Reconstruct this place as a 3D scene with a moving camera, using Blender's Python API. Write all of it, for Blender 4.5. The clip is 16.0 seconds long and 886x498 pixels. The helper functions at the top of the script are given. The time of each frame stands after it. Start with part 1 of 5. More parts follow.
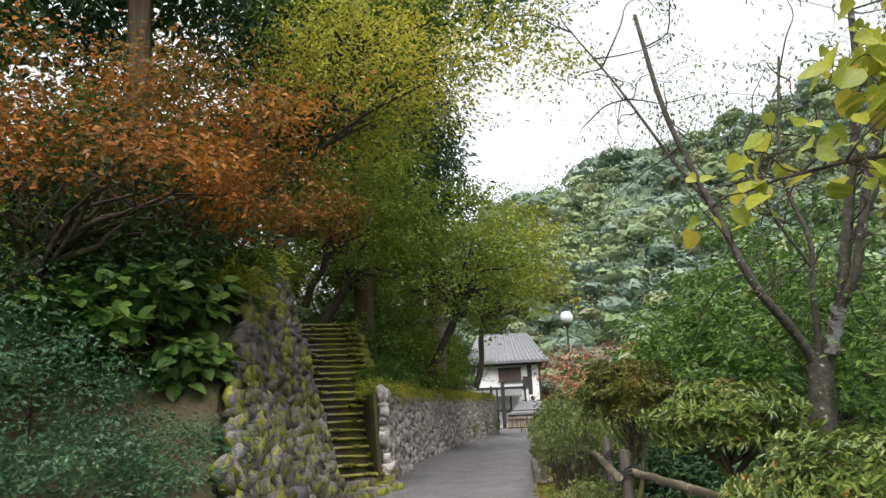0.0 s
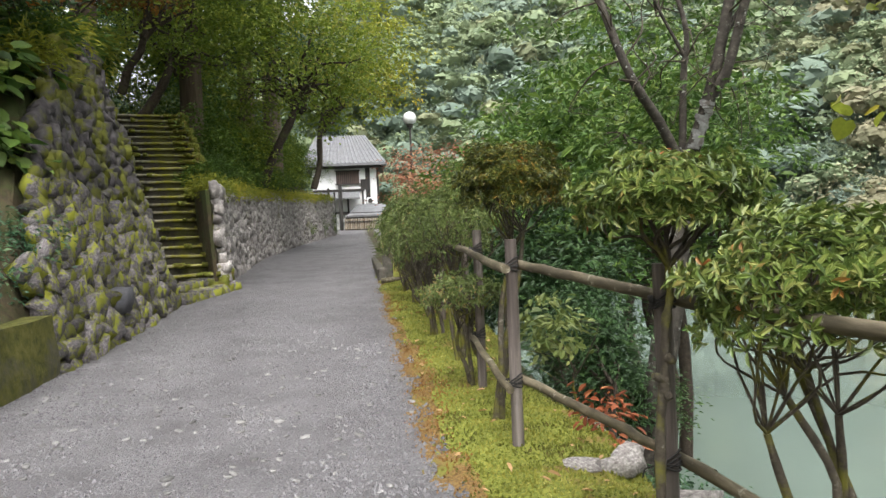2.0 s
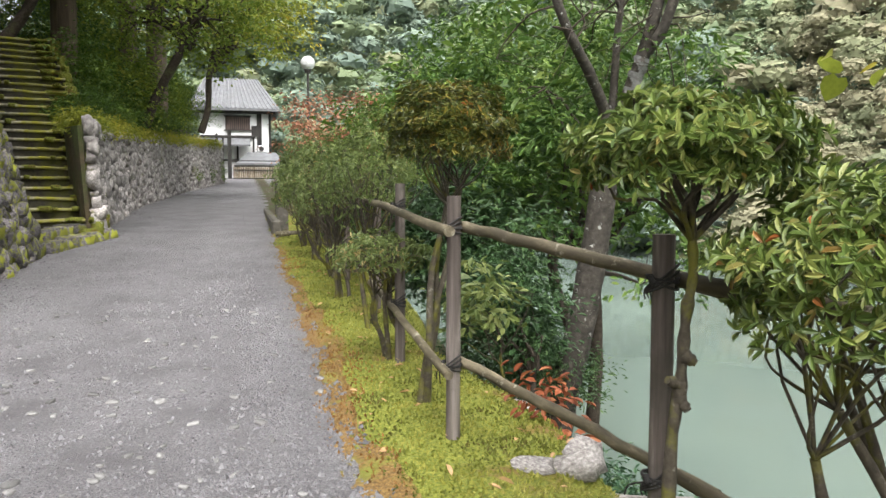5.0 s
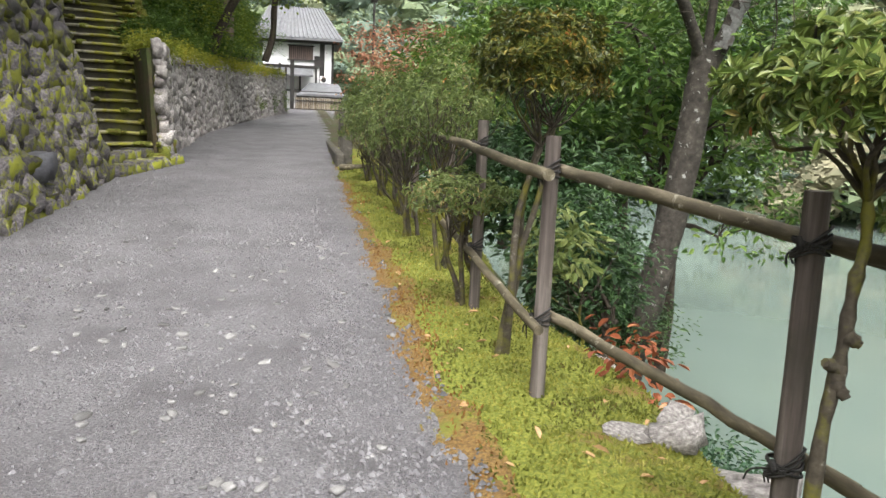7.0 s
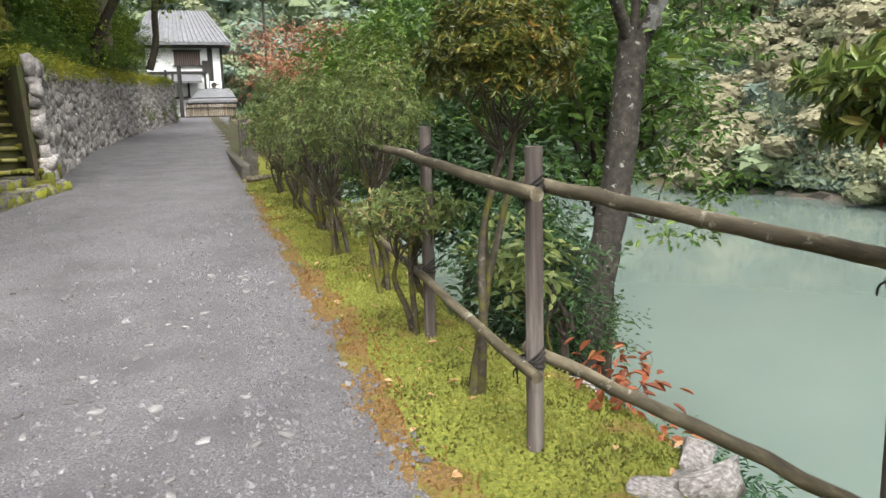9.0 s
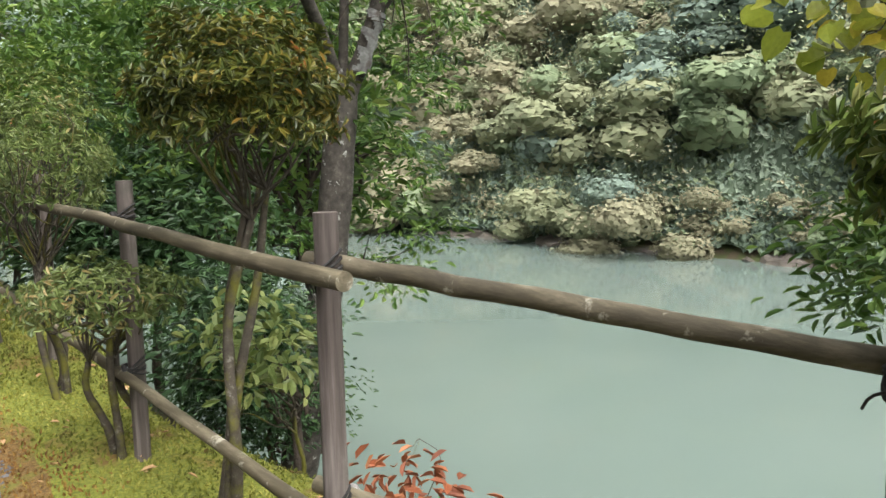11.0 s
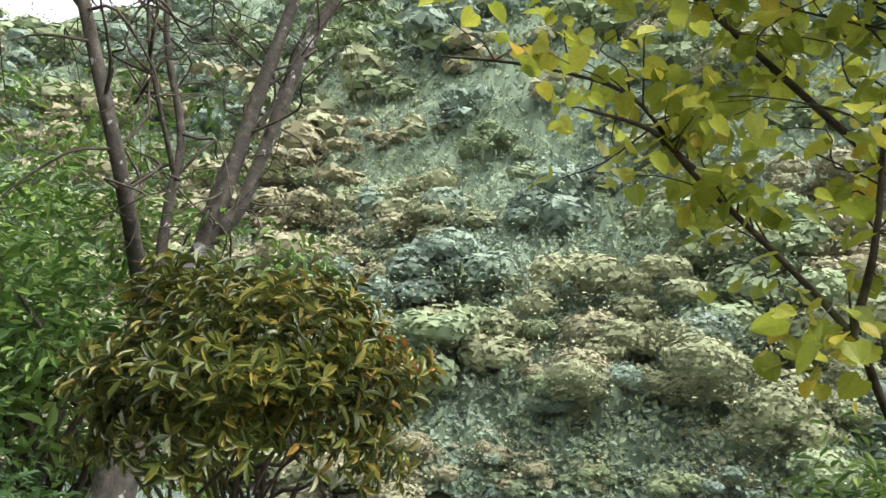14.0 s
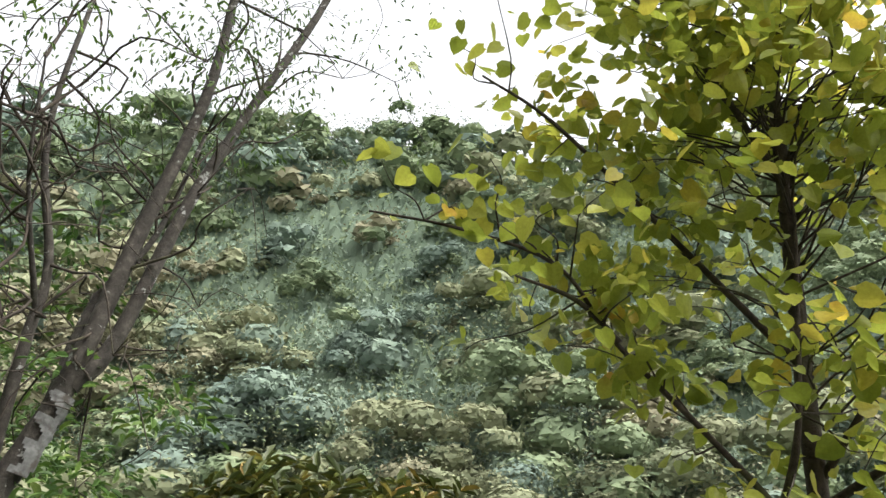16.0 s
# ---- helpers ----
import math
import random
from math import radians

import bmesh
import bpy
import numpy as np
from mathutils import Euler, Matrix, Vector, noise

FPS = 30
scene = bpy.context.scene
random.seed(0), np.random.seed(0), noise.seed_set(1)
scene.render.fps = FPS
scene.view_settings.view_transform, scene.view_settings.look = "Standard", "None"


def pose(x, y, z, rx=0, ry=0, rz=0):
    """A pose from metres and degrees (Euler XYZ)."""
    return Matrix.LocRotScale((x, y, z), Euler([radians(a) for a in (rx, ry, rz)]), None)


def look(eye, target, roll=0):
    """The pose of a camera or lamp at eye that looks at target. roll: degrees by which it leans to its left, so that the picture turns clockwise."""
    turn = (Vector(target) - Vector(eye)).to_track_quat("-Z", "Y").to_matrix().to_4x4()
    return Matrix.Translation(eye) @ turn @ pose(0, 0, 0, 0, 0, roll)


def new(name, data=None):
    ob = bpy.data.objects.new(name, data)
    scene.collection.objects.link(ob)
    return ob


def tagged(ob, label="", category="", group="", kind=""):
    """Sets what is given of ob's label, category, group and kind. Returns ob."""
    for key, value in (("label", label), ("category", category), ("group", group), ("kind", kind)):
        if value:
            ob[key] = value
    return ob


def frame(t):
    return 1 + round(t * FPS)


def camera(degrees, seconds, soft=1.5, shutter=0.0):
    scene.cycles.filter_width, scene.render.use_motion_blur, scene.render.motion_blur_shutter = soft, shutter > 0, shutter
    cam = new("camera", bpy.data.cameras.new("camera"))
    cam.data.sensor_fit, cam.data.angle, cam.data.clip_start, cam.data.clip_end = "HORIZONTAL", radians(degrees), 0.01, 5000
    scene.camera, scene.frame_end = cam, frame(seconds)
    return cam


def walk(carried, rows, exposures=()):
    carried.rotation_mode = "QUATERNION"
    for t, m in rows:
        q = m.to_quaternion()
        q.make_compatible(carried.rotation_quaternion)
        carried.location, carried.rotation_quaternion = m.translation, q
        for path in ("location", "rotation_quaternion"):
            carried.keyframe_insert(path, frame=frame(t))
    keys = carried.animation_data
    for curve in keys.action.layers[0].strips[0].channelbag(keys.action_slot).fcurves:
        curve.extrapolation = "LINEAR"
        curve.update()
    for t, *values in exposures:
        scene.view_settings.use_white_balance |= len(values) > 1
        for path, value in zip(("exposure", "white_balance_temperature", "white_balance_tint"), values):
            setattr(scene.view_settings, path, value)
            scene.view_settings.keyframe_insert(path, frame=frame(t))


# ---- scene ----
cam = camera(59.7, 16.0)
EXPOSURES = [(0.0, 0.55), (1.5, 0.65), (2.5, 0.85), (5.5, 0.95), (9.0, 0.9), (12.5, 0.85), (13.2, 1.0), (14.0, 1.15), (15.0, 0.95), (16.0, 0.82)]
PATH = [
    (0, (0.593, -1.093, 1.334), (0.417, 0.843, 1.804), -2.5),
    (0.5, (0.56, -0.786, 1.316), (0.478, 1.195, 1.578), -2.1),
    (1, (0.505, -0.551, 1.289), (0.597, 1.442, 1.428), -2.7),
    (1.5, (0.411, -0.362, 1.278), (0.661, 1.622, 1.301), -3.2),
    (2, (0.375, -0.17, 1.259), (0.595, 1.817, 1.214), -2.5),
    (2.5, (0.363, 0.017, 1.27), (0.582, 2.003, 1.178), -0.6),
    (3, (0.308, 0.17, 1.271), (0.61, 2.146, 1.219), -2.1),
    (3.2, (0.28, 0.231, 1.274), (0.592, 2.207, 1.26), -2.9),
    (5.3, (0.277, 0.64, 1.238), (0.781, 2.565, 1.038), 0.5),
    (5.5, (0.283, 0.68, 1.232), (0.776, 2.605, 1.011), 0.9),
    (6, (0.258, 0.76, 1.238), (0.7, 2.692, 0.97), 1.8),
    (6.5, (0.206, 0.841, 1.239), (0.595, 2.78, 0.944), 2.6),
    (7, (0.176, 0.882, 1.239), (0.535, 2.822, 0.914), 2.5),
    (7.5, (0.133, 0.949, 1.249), (0.463, 2.887, 0.876), 2.0),
    (8, (0.142, 1.097, 1.277), (0.361, 3.041, 0.86), -0.1),
    (8.5, (0.158, 1.289, 1.293), (0.544, 3.218, 0.932), -1.4),
    (9, (0.069, 1.496, 1.318), (0.657, 3.377, 0.977), -1.6),
    (9.5, (0.062, 1.733, 1.289), (0.913, 3.515, 0.976), -1.5),
    (10, (0.071, 1.952, 1.301), (1.097, 3.639, 0.984), -1.5),
    (10.2, (0.085, 2.038, 1.306), (1.16, 3.696, 0.997), -1.3),
    (12.3, (0.125, 2.917, 1.412), (1.754, 4.071, 1.282), -1.8),
    (12.5, (0.109, 3.009, 1.418), (1.754, 4.141, 1.311), -1.5),
    (13, (0.019, 3.244, 1.489), (1.735, 4.271, 1.525), -0.0),
    (13.5, (0.024, 3.453, 1.515), (1.769, 4.407, 1.73), 1.2),
    (14, (0.042, 3.657, 1.573), (1.805, 4.532, 1.929), 1.9),
    (14.5, (-0.011, 3.855, 1.617), (1.756, 4.65, 2.109), 3.1),
    (15, (-0.079, 4.007, 1.668), (1.703, 4.706, 2.249), 3.0),
    (15.5, (-0.059, 4.154, 1.668), (1.732, 4.754, 2.323), 2.4),
    (16, (-0.051, 4.263, 1.689), (1.772, 4.665, 2.409), 1.5),
]
walk(cam, [(t, look(eye, target, roll)) for t, eye, target, roll in PATH], EXPOSURES)

# ---- sky and sun: overcast day ----
world = bpy.data.worlds.new("overcast_sky")
scene.world = world
world.use_nodes = True
wn, wl = world.node_tree.nodes, world.node_tree.links
sky = wn.new("ShaderNodeTexSky")
sky.sky_type, sky.sun_disc = "NISHITA", False
sky.sun_elevation, sky.sun_rotation = radians(58), radians(200)
sky.air_density, sky.dust_density, sky.ozone_density = 1.0, 6.0, 1.0
grey = wn.new("ShaderNodeHueSaturation")
grey.inputs["Saturation"].default_value, grey.inputs["Value"].default_value = 0.12, 1.9
wl.new(sky.outputs[0], grey.inputs["Color"])
wl.new(grey.outputs[0], wn["Background"].inputs[0])
wn["Background"].inputs[1].default_value = 0.15

sun_data = bpy.data.lights.new("sun", "SUN")
sun_data.energy, sun_data.angle, sun_data.color = 1.2, radians(25), (1.0, 0.97, 0.92)
sun = new("sun", sun_data)
sun.matrix_world = look((0, 0, 60), (-20, 34, 0))

# ---- small tools ----
RNG = np.random.default_rng(7)


def ramp(nt, source, stops):
    node = nt.nodes.new("ShaderNodeValToRGB")
    els = node.color_ramp.elements
    while len(els) < len(stops):
        els.new(0.5)
    for e, (p, c) in zip(els, stops):
        e.position, e.color = p, (*c, 1)
    nt.links.new(source, node.inputs[0])
    return node.outputs[0]


def tex_noise(nt, scale, detail=5.0, rough=0.6, stretch=(1, 1, 1)):
    co = nt.nodes.new("ShaderNodeTexCoord")
    mp = nt.nodes.new("ShaderNodeMapping")
    mp.inputs["Scale"].default_value = stretch
    no = nt.nodes.new("ShaderNodeTexNoise")
    no.inputs["Scale"].default_value, no.inputs["Detail"].default_value, no.inputs["Roughness"].default_value = scale, detail, rough
    nt.links.new(co.outputs["Object"], mp.inputs["Vector"])
    nt.links.new(mp.outputs[0], no.inputs["Vector"])
    return no.outputs["Fac"]


def mix_col(nt, fac, a, b, kind="MIX"):
    node = nt.nodes.new("ShaderNodeMix")
    node.data_type, node.blend_type = "RGBA", kind
    for sock, v in ((node.inputs["Factor"], fac), (node.inputs["A"], a), (node.inputs["B"], b)):
        if isinstance(v, bpy.types.NodeSocket):
            nt.links.new(v, sock)
        elif isinstance(v, (int, float)):
            sock.default_value = v
        else:
            sock.default_value = (*v, 1)
    return node.outputs["Result"]


def surface(name, fine, fine_scale, broad=None, broad_scale=1.0, broad_band=(0.45, 0.6), rough=0.85, bump=0.3, bump_dist=0.01, stretch=(1, 1, 1), vary=0.0, spec=0.3):
    """Fine grain colours, with broad stains or moss of a second colour, bump, and shift per object."""
    m = bpy.data.materials.new(name)
    m.use_nodes = True
    nt = m.node_tree
    b = nt.nodes["Principled BSDF"]
    n1 = tex_noise(nt, fine_scale, 8, 0.65, stretch)
    col = ramp(nt, n1, fine)
    if broad:
        n2 = tex_noise(nt, broad_scale, 6, 0.65)
        f = nt.nodes.new("ShaderNodeMapRange")
        f.inputs["From Min"].default_value, f.inputs["From Max"].default_value = broad_band
        nt.links.new(n2, f.inputs["Value"])
        col = mix_col(nt, f.outputs[0], col, broad)
    if vary:
        info = nt.nodes.new("ShaderNodeObjectInfo")
        hsv = nt.nodes.new("ShaderNodeHueSaturation")
        mr = nt.nodes.new("ShaderNodeMapRange")
        mr.inputs["To Min"].default_value, mr.inputs["To Max"].default_value = 1 - vary, 1 + vary
        nt.links.new(info.outputs["Random"], mr.inputs["Value"])
        nt.links.new(mr.outputs[0], hsv.inputs["Value"])
        nt.links.new(col, hsv.inputs["Color"])
        col = hsv.outputs[0]
    nt.links.new(col, b.inputs["Base Color"])
    b.inputs["Roughness"].default_value = rough
    b.inputs["Specular IOR Level"].default_value = spec
    if bump:
        bp = nt.nodes.new("ShaderNodeBump")
        bp.inputs["Strength"].default_value, bp.inputs["Distance"].default_value = bump, bump_dist
        nt.links.new(n1, bp.inputs["Height"])
        nt.links.new(bp.outputs[0], b.inputs["Normal"])
    return m


def foliage(name, stops, shift=0.5, translucent=0.35, rough=0.5, broad_scale=0.6):
    """Leaf colours by leaf, shifted by broad patches; light passes through the blade."""
    m = bpy.data.materials.new(name)
    m.use_nodes = True
    nt = m.node_tree
    b, out = nt.nodes["Principled BSDF"], nt.nodes["Material Output"]
    geo = nt.nodes.new("ShaderNodeNewGeometry")
    patch = tex_noise(nt, broad_scale, 3, 0.5)
    mix = nt.nodes.new("ShaderNodeMix")
    mix.inputs[0].default_value = shift
    nt.links.new(geo.outputs["Random Per Island"], mix.inputs[2])
    st = nt.nodes.new("ShaderNodeMapRange")
    st.inputs["From Min"].default_value, st.inputs["From Max"].default_value = 0.36, 0.64
    nt.links.new(patch, st.inputs["Value"])
    nt.links.new(st.outputs[0], mix.inputs[3])
    col = ramp(nt, mix.outputs[0], stops)
    fine = tex_noise(nt, 60, 3, 0.6)
    col = mix_col(nt, 0.35, col, ramp(nt, fine, [(0.3, (0.55, 0.55, 0.55)), (0.7, (1.25, 1.25, 1.2))]), "MULTIPLY")
    nt.links.new(col, b.inputs["Base Color"])
    b.inputs["Roughness"].default_value = rough
    b.inputs["Specular IOR Level"].default_value = 0.35
    tr = nt.nodes.new("ShaderNodeBsdfTranslucent")
    nt.links.new(col, tr.inputs["Color"])
    ms = nt.nodes.new("ShaderNodeMixShader")
    ms.inputs[0].default_value = translucent
    nt.links.new(b.outputs[0], ms.inputs[1])
    nt.links.new(tr.outputs[0], ms.inputs[2])
    nt.links.new(ms.outputs[0], out.inputs["Surface"])
    return m


def mesh_np(name, pieces, smooth=False):
    """A mesh from (vertices, faces) arrays; all faces of a piece have one size."""
    verts, loops, starts, at, lo = [], [], [], 0, 0
    for v, f in pieces:
        v, f = np.asarray(v, float), np.asarray(f, int)
        if len(f) == 0:
            continue
        verts.append(v)
        loops.append((f + at).ravel())
        starts.append(lo + np.arange(len(f)) * f.shape[1])
        at += len(v)
        lo += f.size
    me = bpy.data.meshes.new(name)
    if not verts:
        return me
    verts, loops, starts = np.concatenate(verts), np.concatenate(loops), np.concatenate(starts)
    me.vertices.add(len(verts))
    me.vertices.foreach_set("co", verts.astype(np.float32).ravel())
    me.loops.add(len(loops))
    me.loops.foreach_set("vertex_index", loops.astype(np.int32))
    me.polygons.add(len(starts))
    me.polygons.foreach_set("loop_start", starts.astype(np.int32))
    me.update(calc_edges=True)
    me.polygons.foreach_set("use_smooth", np.full(len(starts), smooth))
    return me


def part(name, data, material, parent=None, label=""):
    """One mesh object, from a mesh or a bmesh, under a thing or a part."""
    if isinstance(data, bmesh.types.BMesh):
        me = bpy.data.meshes.new(name)
        data.to_mesh(me)
        data.free()
        data = me
    if material and not data.materials:
        data.materials.append(material)
    ob = new(name, data)
    if parent:
        ob.parent = parent
    if label:
        tagged(ob, label)
    return ob


def thing(name, label, category, place=(0, 0, 0), group="", kind=""):
    ob = new(name)
    ob.location = place
    ob.empty_display_size = 0.1
    return tagged(ob, label, category, group, kind)


def smooth_line(pts, n=4):
    """A Catmull-Rom curve through the points."""
    p = np.asarray(pts, float)
    if len(p) < 3:
        return np.array([p[0] + (p[-1] - p[0]) * k for k in np.linspace(0, 1, n + 1)])
    q = np.vstack([2 * p[0] - p[1], p, 2 * p[-1] - p[-2]])
    out = []
    for i in range(1, len(q) - 2):
        for k in np.arange(n) / n:
            a, b, c, d = q[i - 1:i + 3]
            out.append(0.5 * (2 * b + (c - a) * k + (2 * a - 5 * b + 4 * c - d) * k**2 + (3 * b - a - 3 * c + d) * k**3))
    return np.array(out + [p[-1]])


def tube(pts, r0, r1=None, sides=7, knots=0.0, cap=True):
    """A tapered round stem along a line."""
    p = np.asarray(pts, float)
    n = len(p)
    r = np.linspace(r0, r0 if r1 is None else r1, n)
    if knots:
        r = r * (1 + knots * np.sin(np.arange(n) * 2.1) * 0.5 + knots * RNG.uniform(-0.5, 0.5, n))
    d = np.gradient(p, axis=0)
    d /= np.linalg.norm(d, axis=1)[:, None] + 1e-9
    ref = np.array([0.0, 0.0, 1.0]) if abs(d[:, 2]).mean() < 0.8 else np.array([1.0, 0.0, 0.0])
    a = np.cross(d, ref)
    a /= np.linalg.norm(a, axis=1)[:, None] + 1e-9
    b = np.cross(d, a)
    t = np.arange(sides) * 2 * np.pi / sides
    v = (p[:, None] + r[:, None, None] * (np.cos(t)[None, :, None] * a[:, None] + np.sin(t)[None, :, None] * b[:, None])).reshape(-1, 3)
    i, j = np.meshgrid(np.arange(n - 1), np.arange(sides), indexing="ij")
    f = np.stack([i * sides + j, (i + 1) * sides + j, (i + 1) * sides + (j + 1) % sides, i * sides + (j + 1) % sides], -1).reshape(-1, 4)
    pieces = [(v, f)]
    if cap:
        pieces += [(v[:sides], [list(range(sides))]), (v[-sides:], [list(range(sides))[::-1]])]
    return pieces


def unit(v):
    return v / (np.linalg.norm(v, axis=-1, keepdims=True) + 1e-9)


SHAPES = {
    "sliver": (np.array([[0, 0, 0], [0.5, 0.5, 0.12], [1, 0, -0.08], [0.5, -0.5, 0.12]]), np.array([[0, 2, 1], [0, 3, 2]])),
    "oval": (np.array([[0, 0, 0], [0.35, 0.42, 0.1], [0.75, 0.36, 0.06], [1, 0, -0.12], [0.75, -0.36, 0.06], [0.35, -0.42, 0.1]]), np.array([[0, 3, 2, 1], [0, 5, 4, 3]])),
    "round": (np.array([[0.06, 0, 0], [-0.04, 0.26, 0.04], [0.22, 0.5, 0.07], [0.55, 0.46, 0.03], [0.82, 0.25, -0.05], [1, 0, -0.16],
                        [0.82, -0.25, -0.05], [0.55, -0.46, 0.03], [0.22, -0.5, 0.07], [-0.04, -0.26, 0.04]]), np.array([[0, 5, 4, 3, 2, 1], [0, 9, 8, 7, 6, 5]])),
}


def blades(at, along, normal, length, width, shape="sliver"):
    """Leaves at points, each with its own direction, face and size."""
    t, f = SHAPES[shape]
    at, along, normal = np.asarray(at), unit(np.asarray(along)), np.asarray(normal)
    side = unit(np.cross(normal, along))
    normal = np.cross(along, side)
    n = len(at)
    length, width = np.broadcast_to(length, n)[:, None, None], np.broadcast_to(width, n)[:, None, None]
    v = at[:, None] + t[None, :, :1] * length * along[:, None] + t[None, :, 1:2] * width * side[:, None] + t[None, :, 2:] * length * normal[:, None]
    faces = (f[None] + (np.arange(n) * len(t))[:, None, None]).reshape(-1, f.shape[1])
    return v.reshape(-1, 3), faces


def sprays(tips, count, spread, flat, size, shape="sliver", ratio=0.5, droop=0.25, rng=RNG, centre=None, ruffle=0.45, out=0.8):
    """Loose flat sprays of leaves round twig ends."""
    tips = np.asarray(tips, float)
    n = len(tips) * count
    off = rng.normal(0, 1, (n, 3)) * (spread, spread, spread * flat)
    at = np.repeat(tips, count, 0) + off
    along = unit(off * (1, 1, 0.2) + rng.normal(0, 0.5, (n, 3)) * spread - (0, 0, droop * spread))
    normal = np.array([0, 0, 1.0]) + rng.normal(0, ruffle, (n, 3))
    if centre is not None:
        normal += out * unit(at - centre)
    ln = size * rng.uniform(0.65, 1.3, n)
    return blades(at, along, normal, ln, ln * ratio, shape)


def crown_tips(n, centre, radii, rng, hollow=0.5, low=-0.8):
    d = unit(rng.normal(0, 1, (n * 3, 3)))
    d = d[d[:, 2] > low][:n]
    lump = 1 + 0.22 * np.sin(d[:, 0] * 5 + centre[0]) * np.cos(d[:, 1] * 4 + centre[1] * 2) + 0.12 * np.sin(d[:, 2] * 9)
    r = rng.uniform(hollow**3, 1, len(d)) ** (1 / 3) * lump
    return np.asarray(centre) + d * r[:, None] * np.asarray(radii)


def limb(a, b, rng, r0, r1, bend=0.12, sides=6, n=6):
    """A wandering branch from a to b."""
    a, b = np.asarray(a, float), np.asarray(b, float)
    m = 4 if n > 5 else 3
    k = np.linspace(0, 1, m)[:, None]
    p = a + (b - a) * k
    w = np.linalg.norm(b - a) * bend
    p[1:-1] += rng.normal(0, w * 0.6, (m - 2, 3)) + (0, 0, w * 0.4)
    return tube(smooth_line(p, max(2, n // 2)), r0, r1, sides, 0.1)


def path_height(y):
    return 0.0355 * np.clip(np.asarray(y, float) - 5.0, 0, 55) + 0.0


def join(lists):
    return [x for l in lists for x in l]

# ---- materials ----
GRAVEL = surface("gravel", [(0.34, (0.07, 0.067, 0.071)), (0.5, (0.165, 0.158, 0.165)), (0.66, (0.3, 0.29, 0.298))], 85, (0.1, 0.094, 0.098), 1.6, (0.42, 0.7), 0.7, 1.0, 0.03, spec=0.35)
PEBBLE = surface("pebble", [(0.3, (0.088, 0.086, 0.084)), (0.7, (0.216, 0.210, 0.204))], 30, vary=0.5, bump=0.3)
SOIL = surface("leaf_litter_soil", [(0.3, (0.035, 0.028, 0.018)), (0.7, (0.09, 0.07, 0.04))], 14, (0.05, 0.065, 0.02), 1.5, (0.45, 0.6), 0.95, 0.6, 0.03)
MOSS = surface("moss", [(0.3, (0.06, 0.075, 0.012)), (0.5, (0.15, 0.165, 0.024)), (0.72, (0.27, 0.27, 0.05))], 55, (0.15, 0.085, 0.028), 1.5, (0.54, 0.66), 0.95, 0.9, 0.02)
BOULDER = surface("mossy_boulder", [(0.3, (0.035, 0.03, 0.032)), (0.5, (0.1, 0.09, 0.094)), (0.7, (0.25, 0.23, 0.235))], 9, (0.19, 0.2, 0.02), 1.7, (0.48, 0.55), 0.75, 0.9, 0.03, vary=0.55)
RUBBLE = surface("rubble_stone", [(0.3, (0.1, 0.088, 0.082)), (0.5, (0.26, 0.24, 0.23)), (0.7, (0.5, 0.47, 0.44))], 9, (0.13, 0.13, 0.035), 0.8, (0.6, 0.72), 0.85, 0.5, 0.03, vary=0.55)
STEPSTONE = surface("mossy_step", [(0.3, (0.04, 0.036, 0.03)), (0.55, (0.09, 0.082, 0.07)), (0.75, (0.2, 0.185, 0.165))], 10, (0.085, 0.08, 0.015), 1.9, (0.55, 0.68), 0.9, 0.5, 0.02, vary=0.15)
MOSSWALL = surface("moss_grown_concrete", [(0.3, (0.031, 0.034, 0.007)), (0.55, (0.081, 0.081, 0.015)), (0.75, (0.124, 0.112, 0.037))], 11, (0.062, 0.056, 0.050), 1.3, (0.52, 0.66), 0.95, 0.7, 0.02)
POSTWOOD = surface("weathered_post_wood", [(0.28, (0.035, 0.027, 0.023)), (0.5, (0.105, 0.085, 0.076)), (0.72, (0.26, 0.225, 0.205))], 22, (0.055, 0.05, 0.04), 3, (0.5, 0.7), 0.75, 0.7, 0.008, (1, 1, 0.05), 0.2)
RAILWOOD = surface("weathered_rail_wood", [(0.3, (0.021, 0.017, 0.011)), (0.5, (0.066, 0.055, 0.034)), (0.7, (0.182, 0.154, 0.105))], 13, (0.252, 0.238, 0.189), 11, (0.6, 0.66), 0.75, 0.8, 0.008, (1, 0.12, 1), 0.15)
ROPE = surface("black_palm_rope", [(0.3, (0.008, 0.008, 0.008)), (0.7, (0.035, 0.032, 0.03))], 200, bump=0.6, bump_dist=0.004)
BARK = surface("lichen_bark", [(0.3, (0.018, 0.016, 0.013)), (0.55, (0.052, 0.045, 0.037)), (0.75, (0.115, 0.1, 0.085))], 14, (0.27, 0.27, 0.25), 12, (0.62, 0.65), 0.9, 0.7, 0.02)
DARKBARK = surface("dark_bark", [(0.3, (0.018, 0.014, 0.01)), (0.7, (0.07, 0.055, 0.042))], 20, (0.07, 0.075, 0.03), 2, (0.55, 0.7), 0.95, 0.7, 0.02)
CEDARBARK = surface("cedar_bark", [(0.3, (0.05, 0.035, 0.025)), (0.7, (0.16, 0.12, 0.09))], 8, (0.1, 0.09, 0.06), 1, (0.5, 0.7), 0.95, 0.8, 0.05, (1, 1, 0.08))
STEMBARK = surface("mossy_stem", [(0.3, (0.022, 0.018, 0.013)), (0.6, (0.06, 0.05, 0.036)), (0.75, (0.2, 0.19, 0.17))], 28, (0.09, 0.085, 0.012), 5, (0.5, 0.62), 0.9, 0.6, 0.01)
